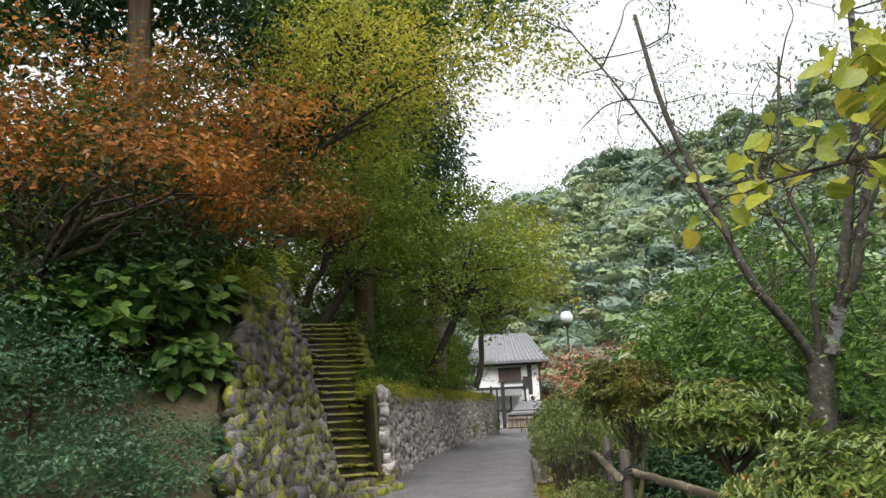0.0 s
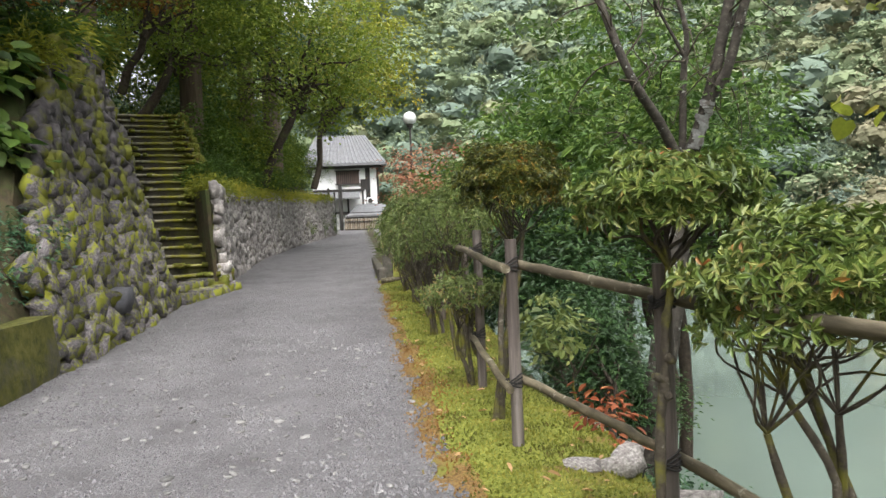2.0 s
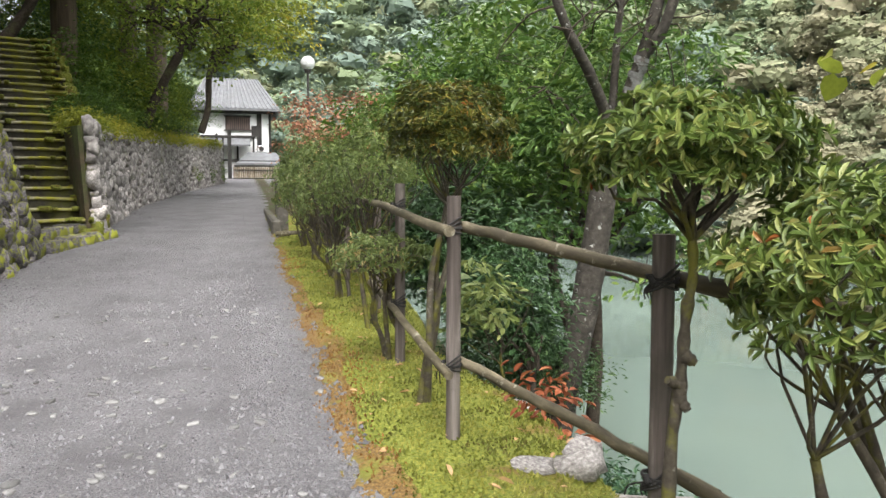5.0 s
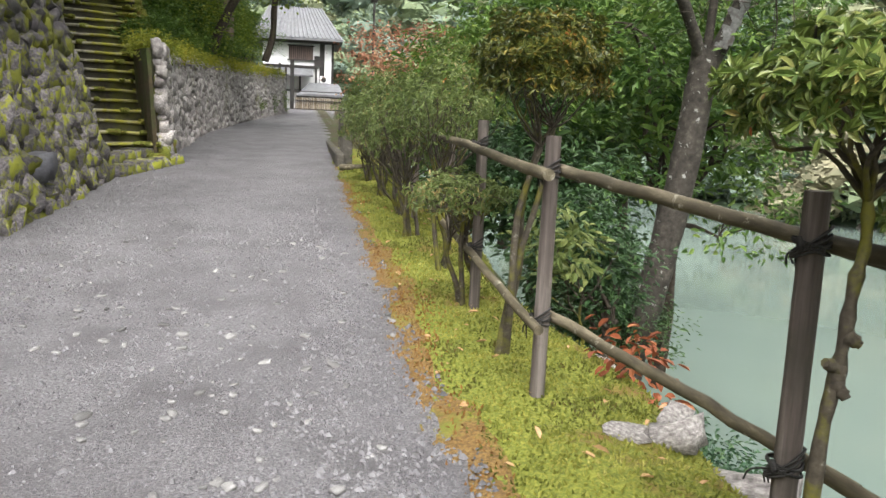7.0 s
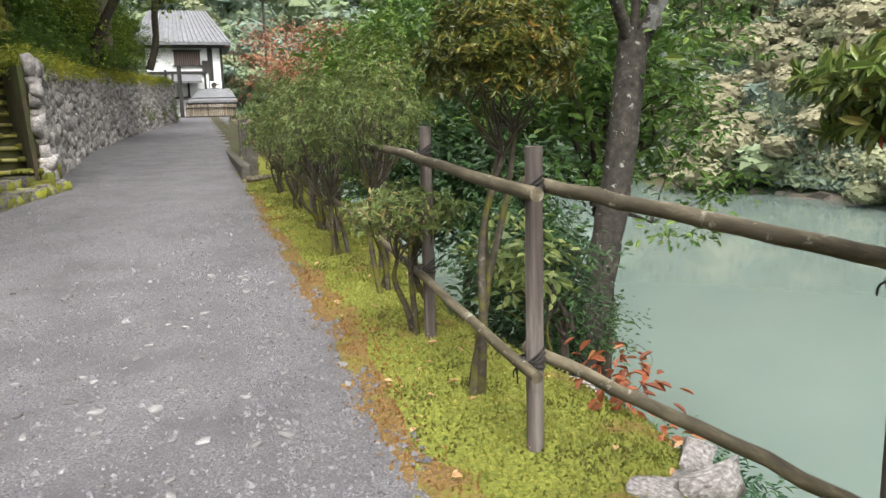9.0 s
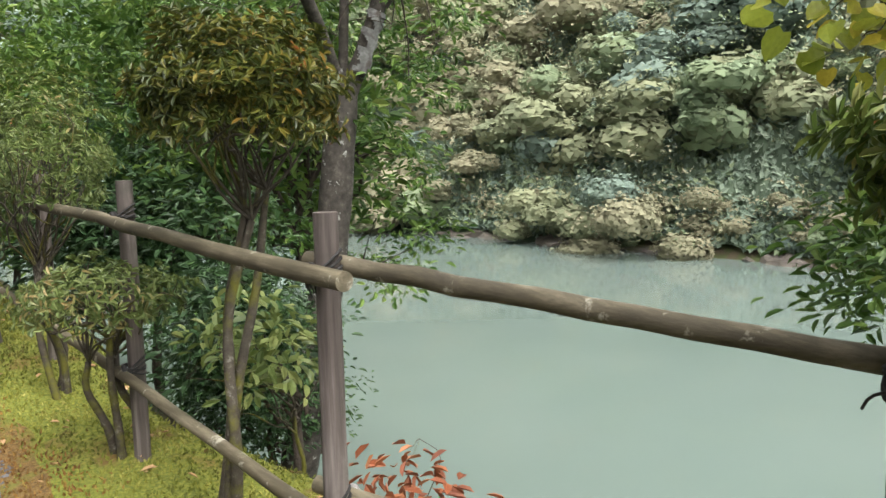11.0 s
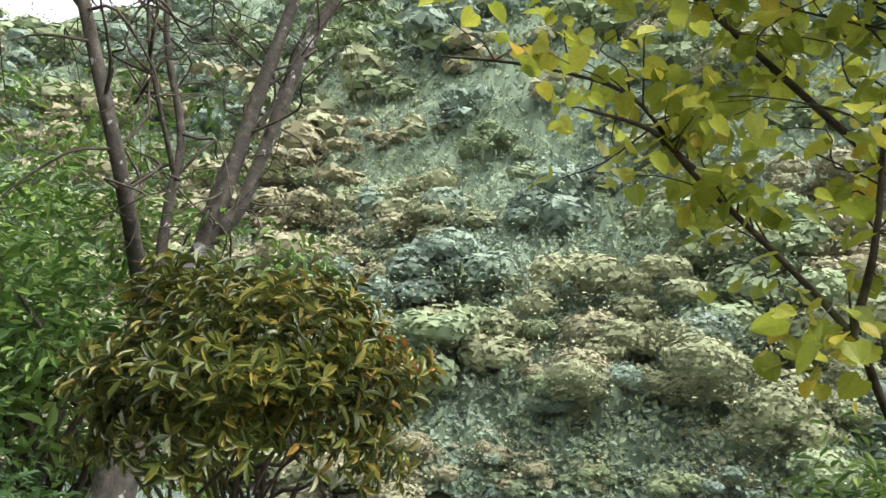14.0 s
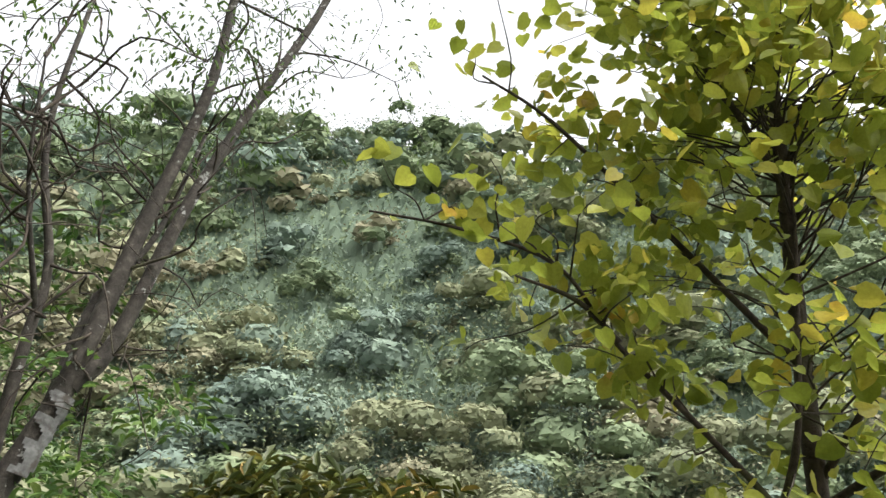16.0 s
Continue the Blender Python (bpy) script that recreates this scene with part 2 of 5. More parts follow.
WHITEPATCH = surface("peeled_white_bark", [(0.3, (0.07, 0.068, 0.064)), (0.7, (0.2, 0.2, 0.193))], 18, (0.075, 0.064, 0.056), 8, (0.56, 0.64), 0.9, 0.4, 0.01)
PLASTER = surface("white_plaster", [(0.3, (0.7, 0.7, 0.7)), (0.7, (0.82, 0.82, 0.81))], 3, (0.6, 0.6, 0.6), 0.5, (0.55, 0.8), 0.9, 0.1, 0.01)
DARKWOOD = surface("dark_stained_wood", [(0.3, (0.012, 0.012, 0.012)), (0.7, (0.045, 0.04, 0.036))], 9, rough=0.7, bump=0.3, stretch=(1, 1, 0.1))
BROWNWOOD = surface("brown_lattice_wood", [(0.3, (0.08, 0.055, 0.045)), (0.7, (0.17, 0.12, 0.1))], 9, rough=0.7, bump=0.3, stretch=(1, 1, 0.1))
ROOFTILE = surface("grey_roof_tile", [(0.3, (0.09, 0.092, 0.1)), (0.7, (0.19, 0.192, 0.2))], 4, (0.12, 0.12, 0.115), 0.8, (0.5, 0.7), 0.5, 0.2, spec=0.5)
BAMBOO = surface("aged_bamboo", [(0.3, (0.16, 0.13, 0.09)), (0.7, (0.3, 0.25, 0.19))], 6, rough=0.7, bump=0.2, stretch=(1, 1, 0.15), vary=0.25)
LAMPGLASS = surface("opal_lamp_glass", [(0.3, (0.62, 0.63, 0.64)), (0.7, (0.8, 0.8, 0.8))], 3, rough=0.15, bump=0, spec=0.6)
LAMPDARK = surface("dark_lamp_metal", [(0.3, (0.03, 0.028, 0.026)), (0.7, (0.07, 0.065, 0.06))], 12, rough=0.5, bump=0.1)
ROCKSHORE = surface("bare_shore_rock", [(0.3, (0.05, 0.042, 0.036)), (0.7, (0.14, 0.12, 0.1))], 0.8, (0.06, 0.06, 0.03), 0.3, (0.5, 0.7), 0.9, 0.8, 0.3)

AZALEA = foliage("azalea_leaf", [(0.0, (0.03, 0.055, 0.012)), (0.4, (0.08, 0.12, 0.024)), (0.75, (0.15, 0.19, 0.045)), (0.9, (0.24, 0.25, 0.08)), (0.96, (0.26, 0.13, 0.035)), (1.0, (0.36, 0.08, 0.03))], 0.2, 0.2, 0.38, 2.5)
AZALEAWARM = foliage("reddening_azalea_leaf", [(0.0, (0.02, 0.032, 0.008)), (0.4, (0.055, 0.072, 0.014)), (0.7, (0.11, 0.115, 0.02)), (0.88, (0.2, 0.15, 0.03)), (1.0, (0.28, 0.09, 0.025))], 0.25, 0.2, 0.4, 2.5)
AZALEADARK = foliage("dark_azalea_leaf", [(0.0, (0.035, 0.058, 0.014)), (0.5, (0.095, 0.13, 0.035)), (0.85, (0.17, 0.205, 0.07)), (1.0, (0.3, 0.21, 0.09))], 0.35, 0.25, 0.45, 1.5)
BROADGREEN = foliage("broad_green_leaf", [(0.0, (0.022, 0.056, 0.01)), (0.5, (0.07, 0.135, 0.026)), (0.85, (0.15, 0.23, 0.045)), (1.0, (0.26, 0.31, 0.08))], 0.3, 0.35, 0.45, 1.0)
DARKGREEN = foliage("dark_green_leaf", [(0.0, (0.012, 0.030, 0.012)), (0.5, (0.033, 0.074, 0.023)), (0.85, (0.074, 0.134, 0.038)), (1.0, (0.134, 0.179, 0.052))], 0.5, 0.25, 0.5, 0.25)
MIDGREEN = foliage("mid_green_leaf", [(0.0, (0.03, 0.066, 0.012)), (0.5, (0.08, 0.145, 0.022)), (0.85, (0.15, 0.22, 0.035)), (1.0, (0.24, 0.27, 0.05))], 0.4, 0.35, 0.5, 0.3)
FERN = foliage("blue_green_fern", [(0.0, (0.02, 0.06, 0.03)), (0.6, (0.05, 0.115, 0.055)), (1.0, (0.11, 0.18, 0.07))], 0.3, 0.3, 0.5, 1.5)
PALEGREEN = foliage("pale_green_leaf", [(0.0, (0.084, 0.119, 0.035)), (0.5, (0.168, 0.210, 0.063)), (1.0, (0.294, 0.308, 0.119))], 0.3, 0.35, 0.4, 2)
YELLOWGREEN = foliage("yellow_green_leaf", [(0.0, (0.110, 0.154, 0.022)), (0.5, (0.275, 0.297, 0.039)), (0.85, (0.440, 0.407, 0.055)), (1.0, (0.550, 0.396, 0.066))], 0.5, 0.45, 0.5, 0.35)
BIGLEAF = foliage("large_lime_leaf", [(0.0, (0.16, 0.2, 0.025)), (0.45, (0.28, 0.32, 0.045)), (0.8, (0.38, 0.385, 0.06)), (0.95, (0.48, 0.37, 0.05)), (1.0, (0.5, 0.25, 0.06))], 0.15, 0.55, 0.4, 1.0)
FRESH = foliage("fresh_maple_leaf", [(0.0, (0.07, 0.12, 0.015)), (0.5, (0.16, 0.225, 0.028)), (0.85, (0.27, 0.32, 0.045)), (1.0, (0.4, 0.38, 0.06))], 0.4, 0.45, 0.5, 0.35)
ORANGE = foliage("orange_maple_leaf", [(0.0, (0.045, 0.06, 0.012)), (0.3, (0.13, 0.085, 0.018)), (0.65, (0.3, 0.115, 0.022)), (1.0, (0.46, 0.2, 0.04))], 0.65, 0.45, 0.5, 0.5)
REDMAPLE = foliage("faded_red_maple_leaf", [(0.0, (0.16, 0.1, 0.06)), (0.5, (0.33, 0.14, 0.09)), (1.0, (0.42, 0.24, 0.13))], 0.5, 0.35, 0.5, 0.8)
DRYRED = foliage("withered_red_leaf", [(0.0, (0.16, 0.05, 0.025)), (0.6, (0.32, 0.1, 0.045)), (1.0, (0.45, 0.2, 0.09))], 0.2, 0.3, 0.6, 2)
# Greens shifted bluer and evened out: distance haze put into the base colours.
WOODS = [foliage("hazy_woodland_" + n, [(0.0, a), (0.55, c), (1.0, d)], 0.8, 0.15, 0.9, 0.35) for n, a, c, d in (
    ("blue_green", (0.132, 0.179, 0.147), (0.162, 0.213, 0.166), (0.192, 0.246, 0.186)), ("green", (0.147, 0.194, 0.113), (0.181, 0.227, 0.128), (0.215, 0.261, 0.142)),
    # The deep tone is darkened to give the shade in gaps between leaves.
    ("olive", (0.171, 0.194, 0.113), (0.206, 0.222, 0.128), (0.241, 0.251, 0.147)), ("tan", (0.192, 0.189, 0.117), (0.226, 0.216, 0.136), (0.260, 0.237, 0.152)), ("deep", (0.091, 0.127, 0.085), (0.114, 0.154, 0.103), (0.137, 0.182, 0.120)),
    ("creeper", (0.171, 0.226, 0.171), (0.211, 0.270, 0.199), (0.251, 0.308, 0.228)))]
GRASSBLADE = foliage("moss_tuft", [(0.0, (0.13, 0.09, 0.025)), (0.25, (0.085, 0.1, 0.016)), (0.5, (0.165, 0.18, 0.028)), (0.8, (0.27, 0.27, 0.055)), (1.0, (0.4, 0.36, 0.12))], 0.6, 0.3, 0.7, 2.2)
DEADLEAF = foliage("fallen_leaf", [(0.0, (0.2, 0.09, 0.035)), (0.5, (0.36, 0.2, 0.09)), (0.8, (0.5, 0.38, 0.24)), (1.0, (0.55, 0.17, 0.05))], 0.1, 0.1, 0.6, 2)

WATER = bpy.data.materials.new("jade_water")
WATER.use_nodes = True
wb = WATER.node_tree.nodes["Principled BSDF"]
wcol = ramp(WATER.node_tree, tex_noise(WATER.node_tree, 0.06, 3), [(0.3, (0.105, 0.138, 0.12)), (0.7, (0.128, 0.16, 0.142))])
WATER.node_tree.links.new(wcol, wb.inputs["Base Color"])
wb.inputs["Roughness"].default_value, wb.inputs["IOR"].default_value = 0.07, 1.33
wbump = WATER.node_tree.nodes.new("ShaderNodeBump")
wbump.inputs["Strength"].default_value, wbump.inputs["Distance"].default_value = 0.12, 0.03
WATER.node_tree.links.new(tex_noise(WATER.node_tree, 1.1, 4, 0.6, (1, 0.5, 1)), wbump.inputs["Height"])
WATER.node_tree.links.new(wbump.outputs[0], wb.inputs["Normal"])

# ---- the lie of the land ----
WATER_Z = -4.5
STAIR_FOOT, STAIR_RUN, STAIR_RISE, STEPS, STAIR_HALF = np.array([-2.62, 13.75]), 0.29, 0.175, 24, 0.56
STAIR_DIR, STAIR_SIDE = np.array([-0.358, 0.934]), np.array([0.934, 0.358])
WALL_TOP = ([-60, 6.6, 7.4, 8.2, 9.2, 10.5, 12.4, 14, 20, 40], [0.5, 0.5, 1.1, 2.1, 3.1, 3.9, 4.35, 4.5, 5.1, 6.5])
RWALL = np.array([(-2.03, 14.12), (-2.05, 14.5), (-2.33, 16.5), (-2.5, 23), (-2.05, 30.4), (-1.35, 37), (-0.75, 41.5)])
RFACE = np.vstack([RWALL, [(-3.4, 43.5), (-3.4, 90)]])


def hill_level(x, y):
    """How far out of the valley floor, 1 at its edge."""
    return ((np.maximum(x, 0) / 38) ** 4 + (np.maximum(y, 0) / 74) ** 4) ** 0.25


def hill_height(x, y):
    d = hill_level(x, y)
    az = np.degrees(np.arctan2(x, np.maximum(y, 1)))
    cap = np.interp(az, [-20, -5, 3, 9, 14, 30, 45, 60, 80, 100], [25, 30, 50, 68, 80, 93, 96, 82, 62, 50])
    rise = np.interp(az, [-10, 5, 20, 45, 90], [40, 44, 46, 40, 37])
    base = np.interp(x, [-5, 7, 12], [1.9, 1.9, WATER_Z])
    z = base + (d - 1) * rise + 2.5 * np.sin(x * 0.11 + y * 0.05) * np.cos(y * 0.09) * np.clip(d - 1, 0, 1) * 2
    return cap - np.logaddexp(0, (cap - z) / 9) * 9 * np.where(z > cap - 60, 1, 1)


def left_height(x, y):
    p = path_height(y)
    top = np.interp(y, *WALL_TOP)
    along = (x - STAIR_FOOT[0]) * STAIR_DIR[0] + (y - STAIR_FOOT[1]) * STAIR_DIR[1]
    side = (x - STAIR_FOOT[0]) * STAIR_SIDE[0] + (y - STAIR_FOOT[1]) * STAIR_SIDE[1]
    stair = 0.33 + np.clip(along / STAIR_RUN, 0, STEPS) * STAIR_RISE - 0.3
    face = -2.5
    bank = np.minimum(top + 0.5 * np.maximum(-2.6 - 0.27 * top - x, 0), p + np.maximum(face - x, 0) * 3.4 - 0.1)
    rface = np.interp(y, RFACE[:, 1], RFACE[:, 0])
    right = np.minimum(p + 1.85 + 0.55 * np.maximum(rface - 0.3 - x, 0), p + np.maximum(rface - 0.12 - x, 0) * 14)
    left_of_stair = np.minimum(top + 0.5 * np.maximum(-side - STAIR_HALF - 0.2, 0), stair + 0.2 + np.maximum(-side - STAIR_HALF, 0) * 3.0)
    z = np.where(y < 12.6, bank, np.where(side < -STAIR_HALF, np.minimum(left_of_stair, bank), np.where(side < STAIR_HALF + 0.12 + np.clip(0.14 * along, 0, 0.42), np.where(along < 0, p - 0.05, stair), right)))
    z = np.where((y >= 12.6) & (along > STEPS * STAIR_RUN) & (abs(side) < 1), np.maximum(stair, 0) + 0.25, z)
    return np.minimum(z, 30 + p)


def ground_height(x, y):
    x, y = np.asarray(x, float), np.asarray(y, float)
    p = path_height(y)
    edge = 1.75 + 0.12 * np.sin(y * 1.7) + 0.1 * np.sin(y * 0.6 + 1)
    drop = np.maximum(x - edge, 0)
    verge = p + 0.035 * np.clip((x - 0.7) / 0.4, 0, 1) + 0.02 * np.sin(x * 9) * np.sin(y * 7) * (x > 0.75) - 0.10 * np.clip(x - 1.3, 0, 0.6)
    bank = verge - 1.25 * drop + 0.08 * np.sin(x * 3.1 + y * 2.2) * np.clip(drop, 0, 1)
    z = np.where(x > 0.7, np.maximum(bank, WATER_Z - 1.5), p)
    z = np.where(x < -2.3, np.maximum(left_height(x, y), p - 0.05), z)
    h = hill_height(x, y)
    return np.where(hill_level(x, y) > 0.97, np.maximum(h, np.where(x < 7, p, WATER_Z - 1.5)), z)


def lines(*runs):
    return np.unique(np.concatenate([np.arange(a, b, s) for a, b, s in runs]))


gx = lines((-700, -60, 40), (-60, -12, 3), (-12, -5, 0.5), (-5, 3, 0.1), (3, 8, 0.4), (8, 36, 4), (36, 130, 3), (130, 720, 40))
gy = lines((-700, -60, 40), (-60, -8, 4), (-8, -2, 0.5), (-2, 22, 0.14), (22, 48, 0.6), (48, 180, 4), (180, 720, 40))
X, Y = np.meshgrid(gx, gy)
Z = ground_height(X, Y)
ii, jj = np.meshgrid(np.arange(len(gy) - 1), np.arange(len(gx) - 1), indexing="ij")
w = len(gx)
quads = np.stack([ii * w + jj, ii * w + jj + 1, (ii + 1) * w + jj + 1, (ii + 1) * w + jj], -1).reshape(-1, 4)
HILLSIDE = surface("hillside_undergrowth", [(0.3, (0.025, 0.045, 0.025)), (0.7, (0.06, 0.09, 0.045))], 0.8, (0.04, 0.06, 0.035), 0.2, (0.45, 0.6), 0.95, 0.6, 0.3)
ground = part("ground", mesh_np("ground", [(np.stack([X, Y, Z], -1).reshape(-1, 3), quads)], True), SOIL)
ground.data.materials.append(HILLSIDE)
mx_, my_ = X.ravel()[quads].mean(1), Y.ravel()[quads].mean(1)
ground.data.polygons.foreach_set("material_index", ((hill_level(mx_, my_) > 1.0) | (mx_ < -6)).astype(np.int32))
tagged(ground, "dark leaf-littered soil of the bank and hillsides", "ground", kind="structure")


def strip(name, x0, x1, y0, y1, nx, ny, lift, mat, wob=0.0, flat=False):
    k, l = np.meshgrid(np.linspace(0, 1, nx), np.linspace(0, 1, ny) ** 1.6)
    y = y0 + (y1 - y0) * l
    xr = x1(y) + wob * (np.sin(y * 2.3) + 0.7 * np.sin(y * 5.1 + 1) + 0.5 * np.sin(y * 11.3)) * k
    x = x0(y) + (xr - x0(y)) * k
    z = (path_height(y) if flat else ground_height(x, y)) + lift + RNG.normal(0, 0.0025, x.shape)
    i, j = np.meshgrid(np.arange(ny - 1), np.arange(nx - 1), indexing="ij")
    f = np.stack([i * nx + j, i * nx + j + 1, (i + 1) * nx + j + 1, (i + 1) * nx + j], -1).reshape(-1, 4)
    return part(name, mesh_np(name, [(np.stack([x, y, z], -1).reshape(-1, 3), f)], True), mat)


road = strip("road", lambda y: np.interp(y, [-30, 12.4, 14.2, 60], [-2.75, -2.75, -2.6, -2.6]) + 0 * y, lambda y: np.interp(y, [-30, 19, 42, 60], [0.72, 0.75, 1.7, 2.6]) + 0 * y, -14, 56, 60, 420, 0.02, GRAVEL, 0.03, True)
tagged(road, "grey gravel footpath climbing gently between wall and fence", "path", kind="structure")
verge = strip("moss_verge", lambda y: 0.66 + 0 * y, lambda y: 1.95 + 0 * y, -10, 19, 40, 360, 0.012, MOSS)
tagged(verge, "yellow-green moss strip between gravel and bank", "moss", kind="structure")

RUST = surface("rusty_dry_moss_mat", [(0.3, (0.06, 0.035, 0.014)), (0.5, (0.16, 0.095, 0.03)), (0.72, (0.26, 0.17, 0.06))], 60, (0.15, 0.16, 0.025), 2.3, (0.52, 0.64), 0.95, 0.9, 0.02)
rust = strip("dry_moss_edge", lambda y: 0.655 + 0 * y, lambda y: np.interp(y, [0, 6, 12], [0.97, 0.9, 0.8]) + 0.06 * np.sin(y * 1.1), 0.5, 12, 10, 240, 0.017, RUST, 0.03)
tagged(rust, "rusty dried moss along the gravel edge", "moss", kind="structure")

wv = np.array([(2.0, -300, WATER_Z), (300, -300, WATER_Z), (300, 300, WATER_Z), (2.0, 300, WATER_Z)])
water = part("water", mesh_np("water", [(wv, [[0, 1, 2, 3]])]), WATER)
tagged(water, "still milky jade-green lake water", "lake", kind="structure")

# ---- far woods across the lake ----
rw = np.random.default_rng(3)
fx, fy = rw.uniform(-30, 150, 12000), rw.uniform(-45, 210, 12000)
lv = hill_level(fx, fy)
ok = (lv > 0.99) & (lv < 3.6)
fx, fy, lv = fx[ok], fy[ok], lv[ok]
keep, cells = [], {}
for i in range(len(fx)):
    # crowns stand closer together on the lower slope
    apart = 3.5 if lv[i] < 1.55 else 4.7
    kx, ky = int(fx[i] // 5), int(fy[i] // 5)
    if all(math.hypot(fx[i] - fx[j], fy[i] - fy[j]) > apart for a in (-1, 0, 1) for b in (-1, 0, 1) for j in cells.get((kx + a, ky + b), ())):
        cells.setdefault((kx, ky), []).append(i)
        keep.append(i)
fx, fy = fx[keep], fy[keep]
fz = ground_height(fx, fy)


def gully_at(az, e):
    """The creeper-filled gully that runs down the hillside, 1 along its bed."""
    return np.exp(-((np.degrees(az) - 59 - 22 * e - 1.5 * np.sin(e * 30)) / 1.5) ** 2) * (e < 0.42)


def hill_point(az, e):
    """Place on the hillside by bearing and by how far up it is seen."""
    sx, cy = np.sin(az), np.cos(az)
    reach = 1 / np.maximum(hill_level(sx, cy), 1e-3)
    return sx * reach / (1 - e), cy * reach / (1 - e)


def scrub_height(x, y, e):
    lumps = sum(0.3 * np.sin(a * x + b * y + c) for a, b, c in ((2.1, 1.3, 0), (-1.5, 2.6, 1), (3.4, -1.1, 2), (0.9, 3.7, 4), (-4.1, 2.0, 5)))
    return np.maximum(ground_height(x, y), WATER_Z + 0.3) + 0.5 + (0.7 + lumps) * np.clip(e / 0.04, 0.2, 1)


SHELLS = []
for level in (2, 3, 4):
    bm = bmesh.new()
    bmesh.ops.create_icosphere(bm, subdivisions=level, radius=1)
    tri = np.array([[v.co[:] for v in f.verts] for f in bm.faces])
    bm.free()
    SHELLS.append(tri[tri.mean(1)[:, 2] > -0.7])


def leaf_shell(level, c, radii, rng):
    """Loose tilted leaf clumps that close the surface of a lumpy crown."""
    tri = SHELLS[level]
    uphill = c[:2] / np.hypot(c[0], c[1])
    tri = tri[tri.mean(1)[:, :2] @ uphill < 0.3]  # the hill hides the rest
    mid = tri.mean(1)
    n = len(mid)
    a, b, e = rng.uniform(0, 6, 3)
    lump = 0.86 + 0.13 * np.sin(mid[:, 0] * 5 + a) * np.cos(mid[:, 1] * 5 + b) + 0.08 * np.sin(mid[:, 2] * 8 + mid[:, 0] * 6 + e) + rng.normal(0, 0.09, n)
    size = rng.uniform(0.7, 1.6, (n, 1, 1))
    local = (tri - mid[:, None]) * size
    axis = unit(rng.normal(0, 1, (n, 3)))
    ang = rng.normal(0, 0.6, n)[:, None, None]
    turned = local * np.cos(ang) + np.cross(axis[:, None], local) * np.sin(ang) + axis[:, None] * (local * axis[:, None]).sum(-1, keepdims=True) * (1 - np.cos(ang))
    v = (mid * lump[:, None])[:, None] + turned
    return (v * np.asarray(radii) + c).reshape(-1, 3), np.arange(n * 3).reshape(-1, 3)


far_bits = [[] for _ in WOODS]
sy = rw.uniform(-30, 60, 150)
sx = 38 * np.clip(1 - (np.maximum(sy, 0) / 74) ** 4, 0.05, 1) ** 0.25 + rw.uniform(0.6, 3.0, 150)
spots = [(x, y, z, False) for x, y, z in zip(fx, fy, fz)] + [(x, y, WATER_Z + 0.5 + q, True) for x, y, q in zip(sx, sy, rw.uniform(0, 1.2, 150))]
for x, y, z, low in spots:
    d, az, lift = math.hypot(x, y), math.atan2(x, y), 1 - 1 / max(float(hill_level(x, y)), 1.0)
    if math.degrees(az) < -12 or math.degrees(az) > 112 or lift > 0.64 or (not low and gully_at(az, lift) > 0.35):
        continue
    r = rw.uniform(1.0, 1.7) if low else rw.uniform(2.2, 4.6) * (0.85 + d / 300)
    tall = r * rw.uniform(0.8, 1.25)
    # Haze by colour again: farther and higher crowns pick blue-green more often.
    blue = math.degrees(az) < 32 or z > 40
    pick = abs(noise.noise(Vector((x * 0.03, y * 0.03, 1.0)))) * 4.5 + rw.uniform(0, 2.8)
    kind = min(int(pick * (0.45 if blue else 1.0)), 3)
    c = np.array([x, y, z + tall * 0.4 + (0 if low else rw.uniform(0.3, 2.6))])
    for q in range(4 if low else 9 if d < 75 else 7):
        turn, away = rw.uniform(0, 6.28), r * math.sqrt(rw.uniform(0, 1)) * 0.95
        lobe = r * rw.uniform(0.3, 0.58)
        at = c + (math.cos(turn) * away, math.sin(turn) * away, rw.uniform(-0.6, 0.35) * tall + 0.25 * (r - away))
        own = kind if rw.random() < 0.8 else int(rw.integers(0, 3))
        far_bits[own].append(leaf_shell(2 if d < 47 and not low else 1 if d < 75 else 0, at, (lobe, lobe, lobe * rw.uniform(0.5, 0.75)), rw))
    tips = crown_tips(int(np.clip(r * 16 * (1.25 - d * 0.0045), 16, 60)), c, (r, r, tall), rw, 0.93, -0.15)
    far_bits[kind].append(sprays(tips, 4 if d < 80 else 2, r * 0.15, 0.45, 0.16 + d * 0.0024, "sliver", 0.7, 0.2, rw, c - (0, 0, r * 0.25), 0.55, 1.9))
NLEAF = 120000
az, e = np.radians(rw.uniform(-14, 112, NLEAF)), rw.uniform(0.0, 0.66, NLEAF) ** 1.2
x, y = hill_point(az, e)
away = np.hypot(x, y)
gully = gully_at(az, e)
at = np.stack([x, y, scrub_height(x, y, e) + rw.uniform(-0.3, 0.4, NLEAF)], -1)
face = np.stack([-x / away, -y / away, 0.9 + 0 * x], -1) + rw.normal(0, 0.5, (NLEAF, 3))
along = unit(rw.normal(0, 1, (NLEAF, 3)) - (0, 0, 0.3))
ln = (0.12 + away * 0.0058) * rw.uniform(0.5, 1.5, NLEAF)
kinds = np.where(gully > rw.uniform(0.05, 0.4, NLEAF), 5, rw.choice([0, 1, 1, 4, 5], NLEAF))
for k in (0, 1, 4, 5):
    m = kinds == k
    far_bits[k].append(blades(at[m], along[m], face[m], ln[m], ln[m] * 0.6))
# Added dark sheet below the leaves, its colour standing for shade in the gaps.
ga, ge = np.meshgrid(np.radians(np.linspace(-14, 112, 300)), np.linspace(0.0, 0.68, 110))
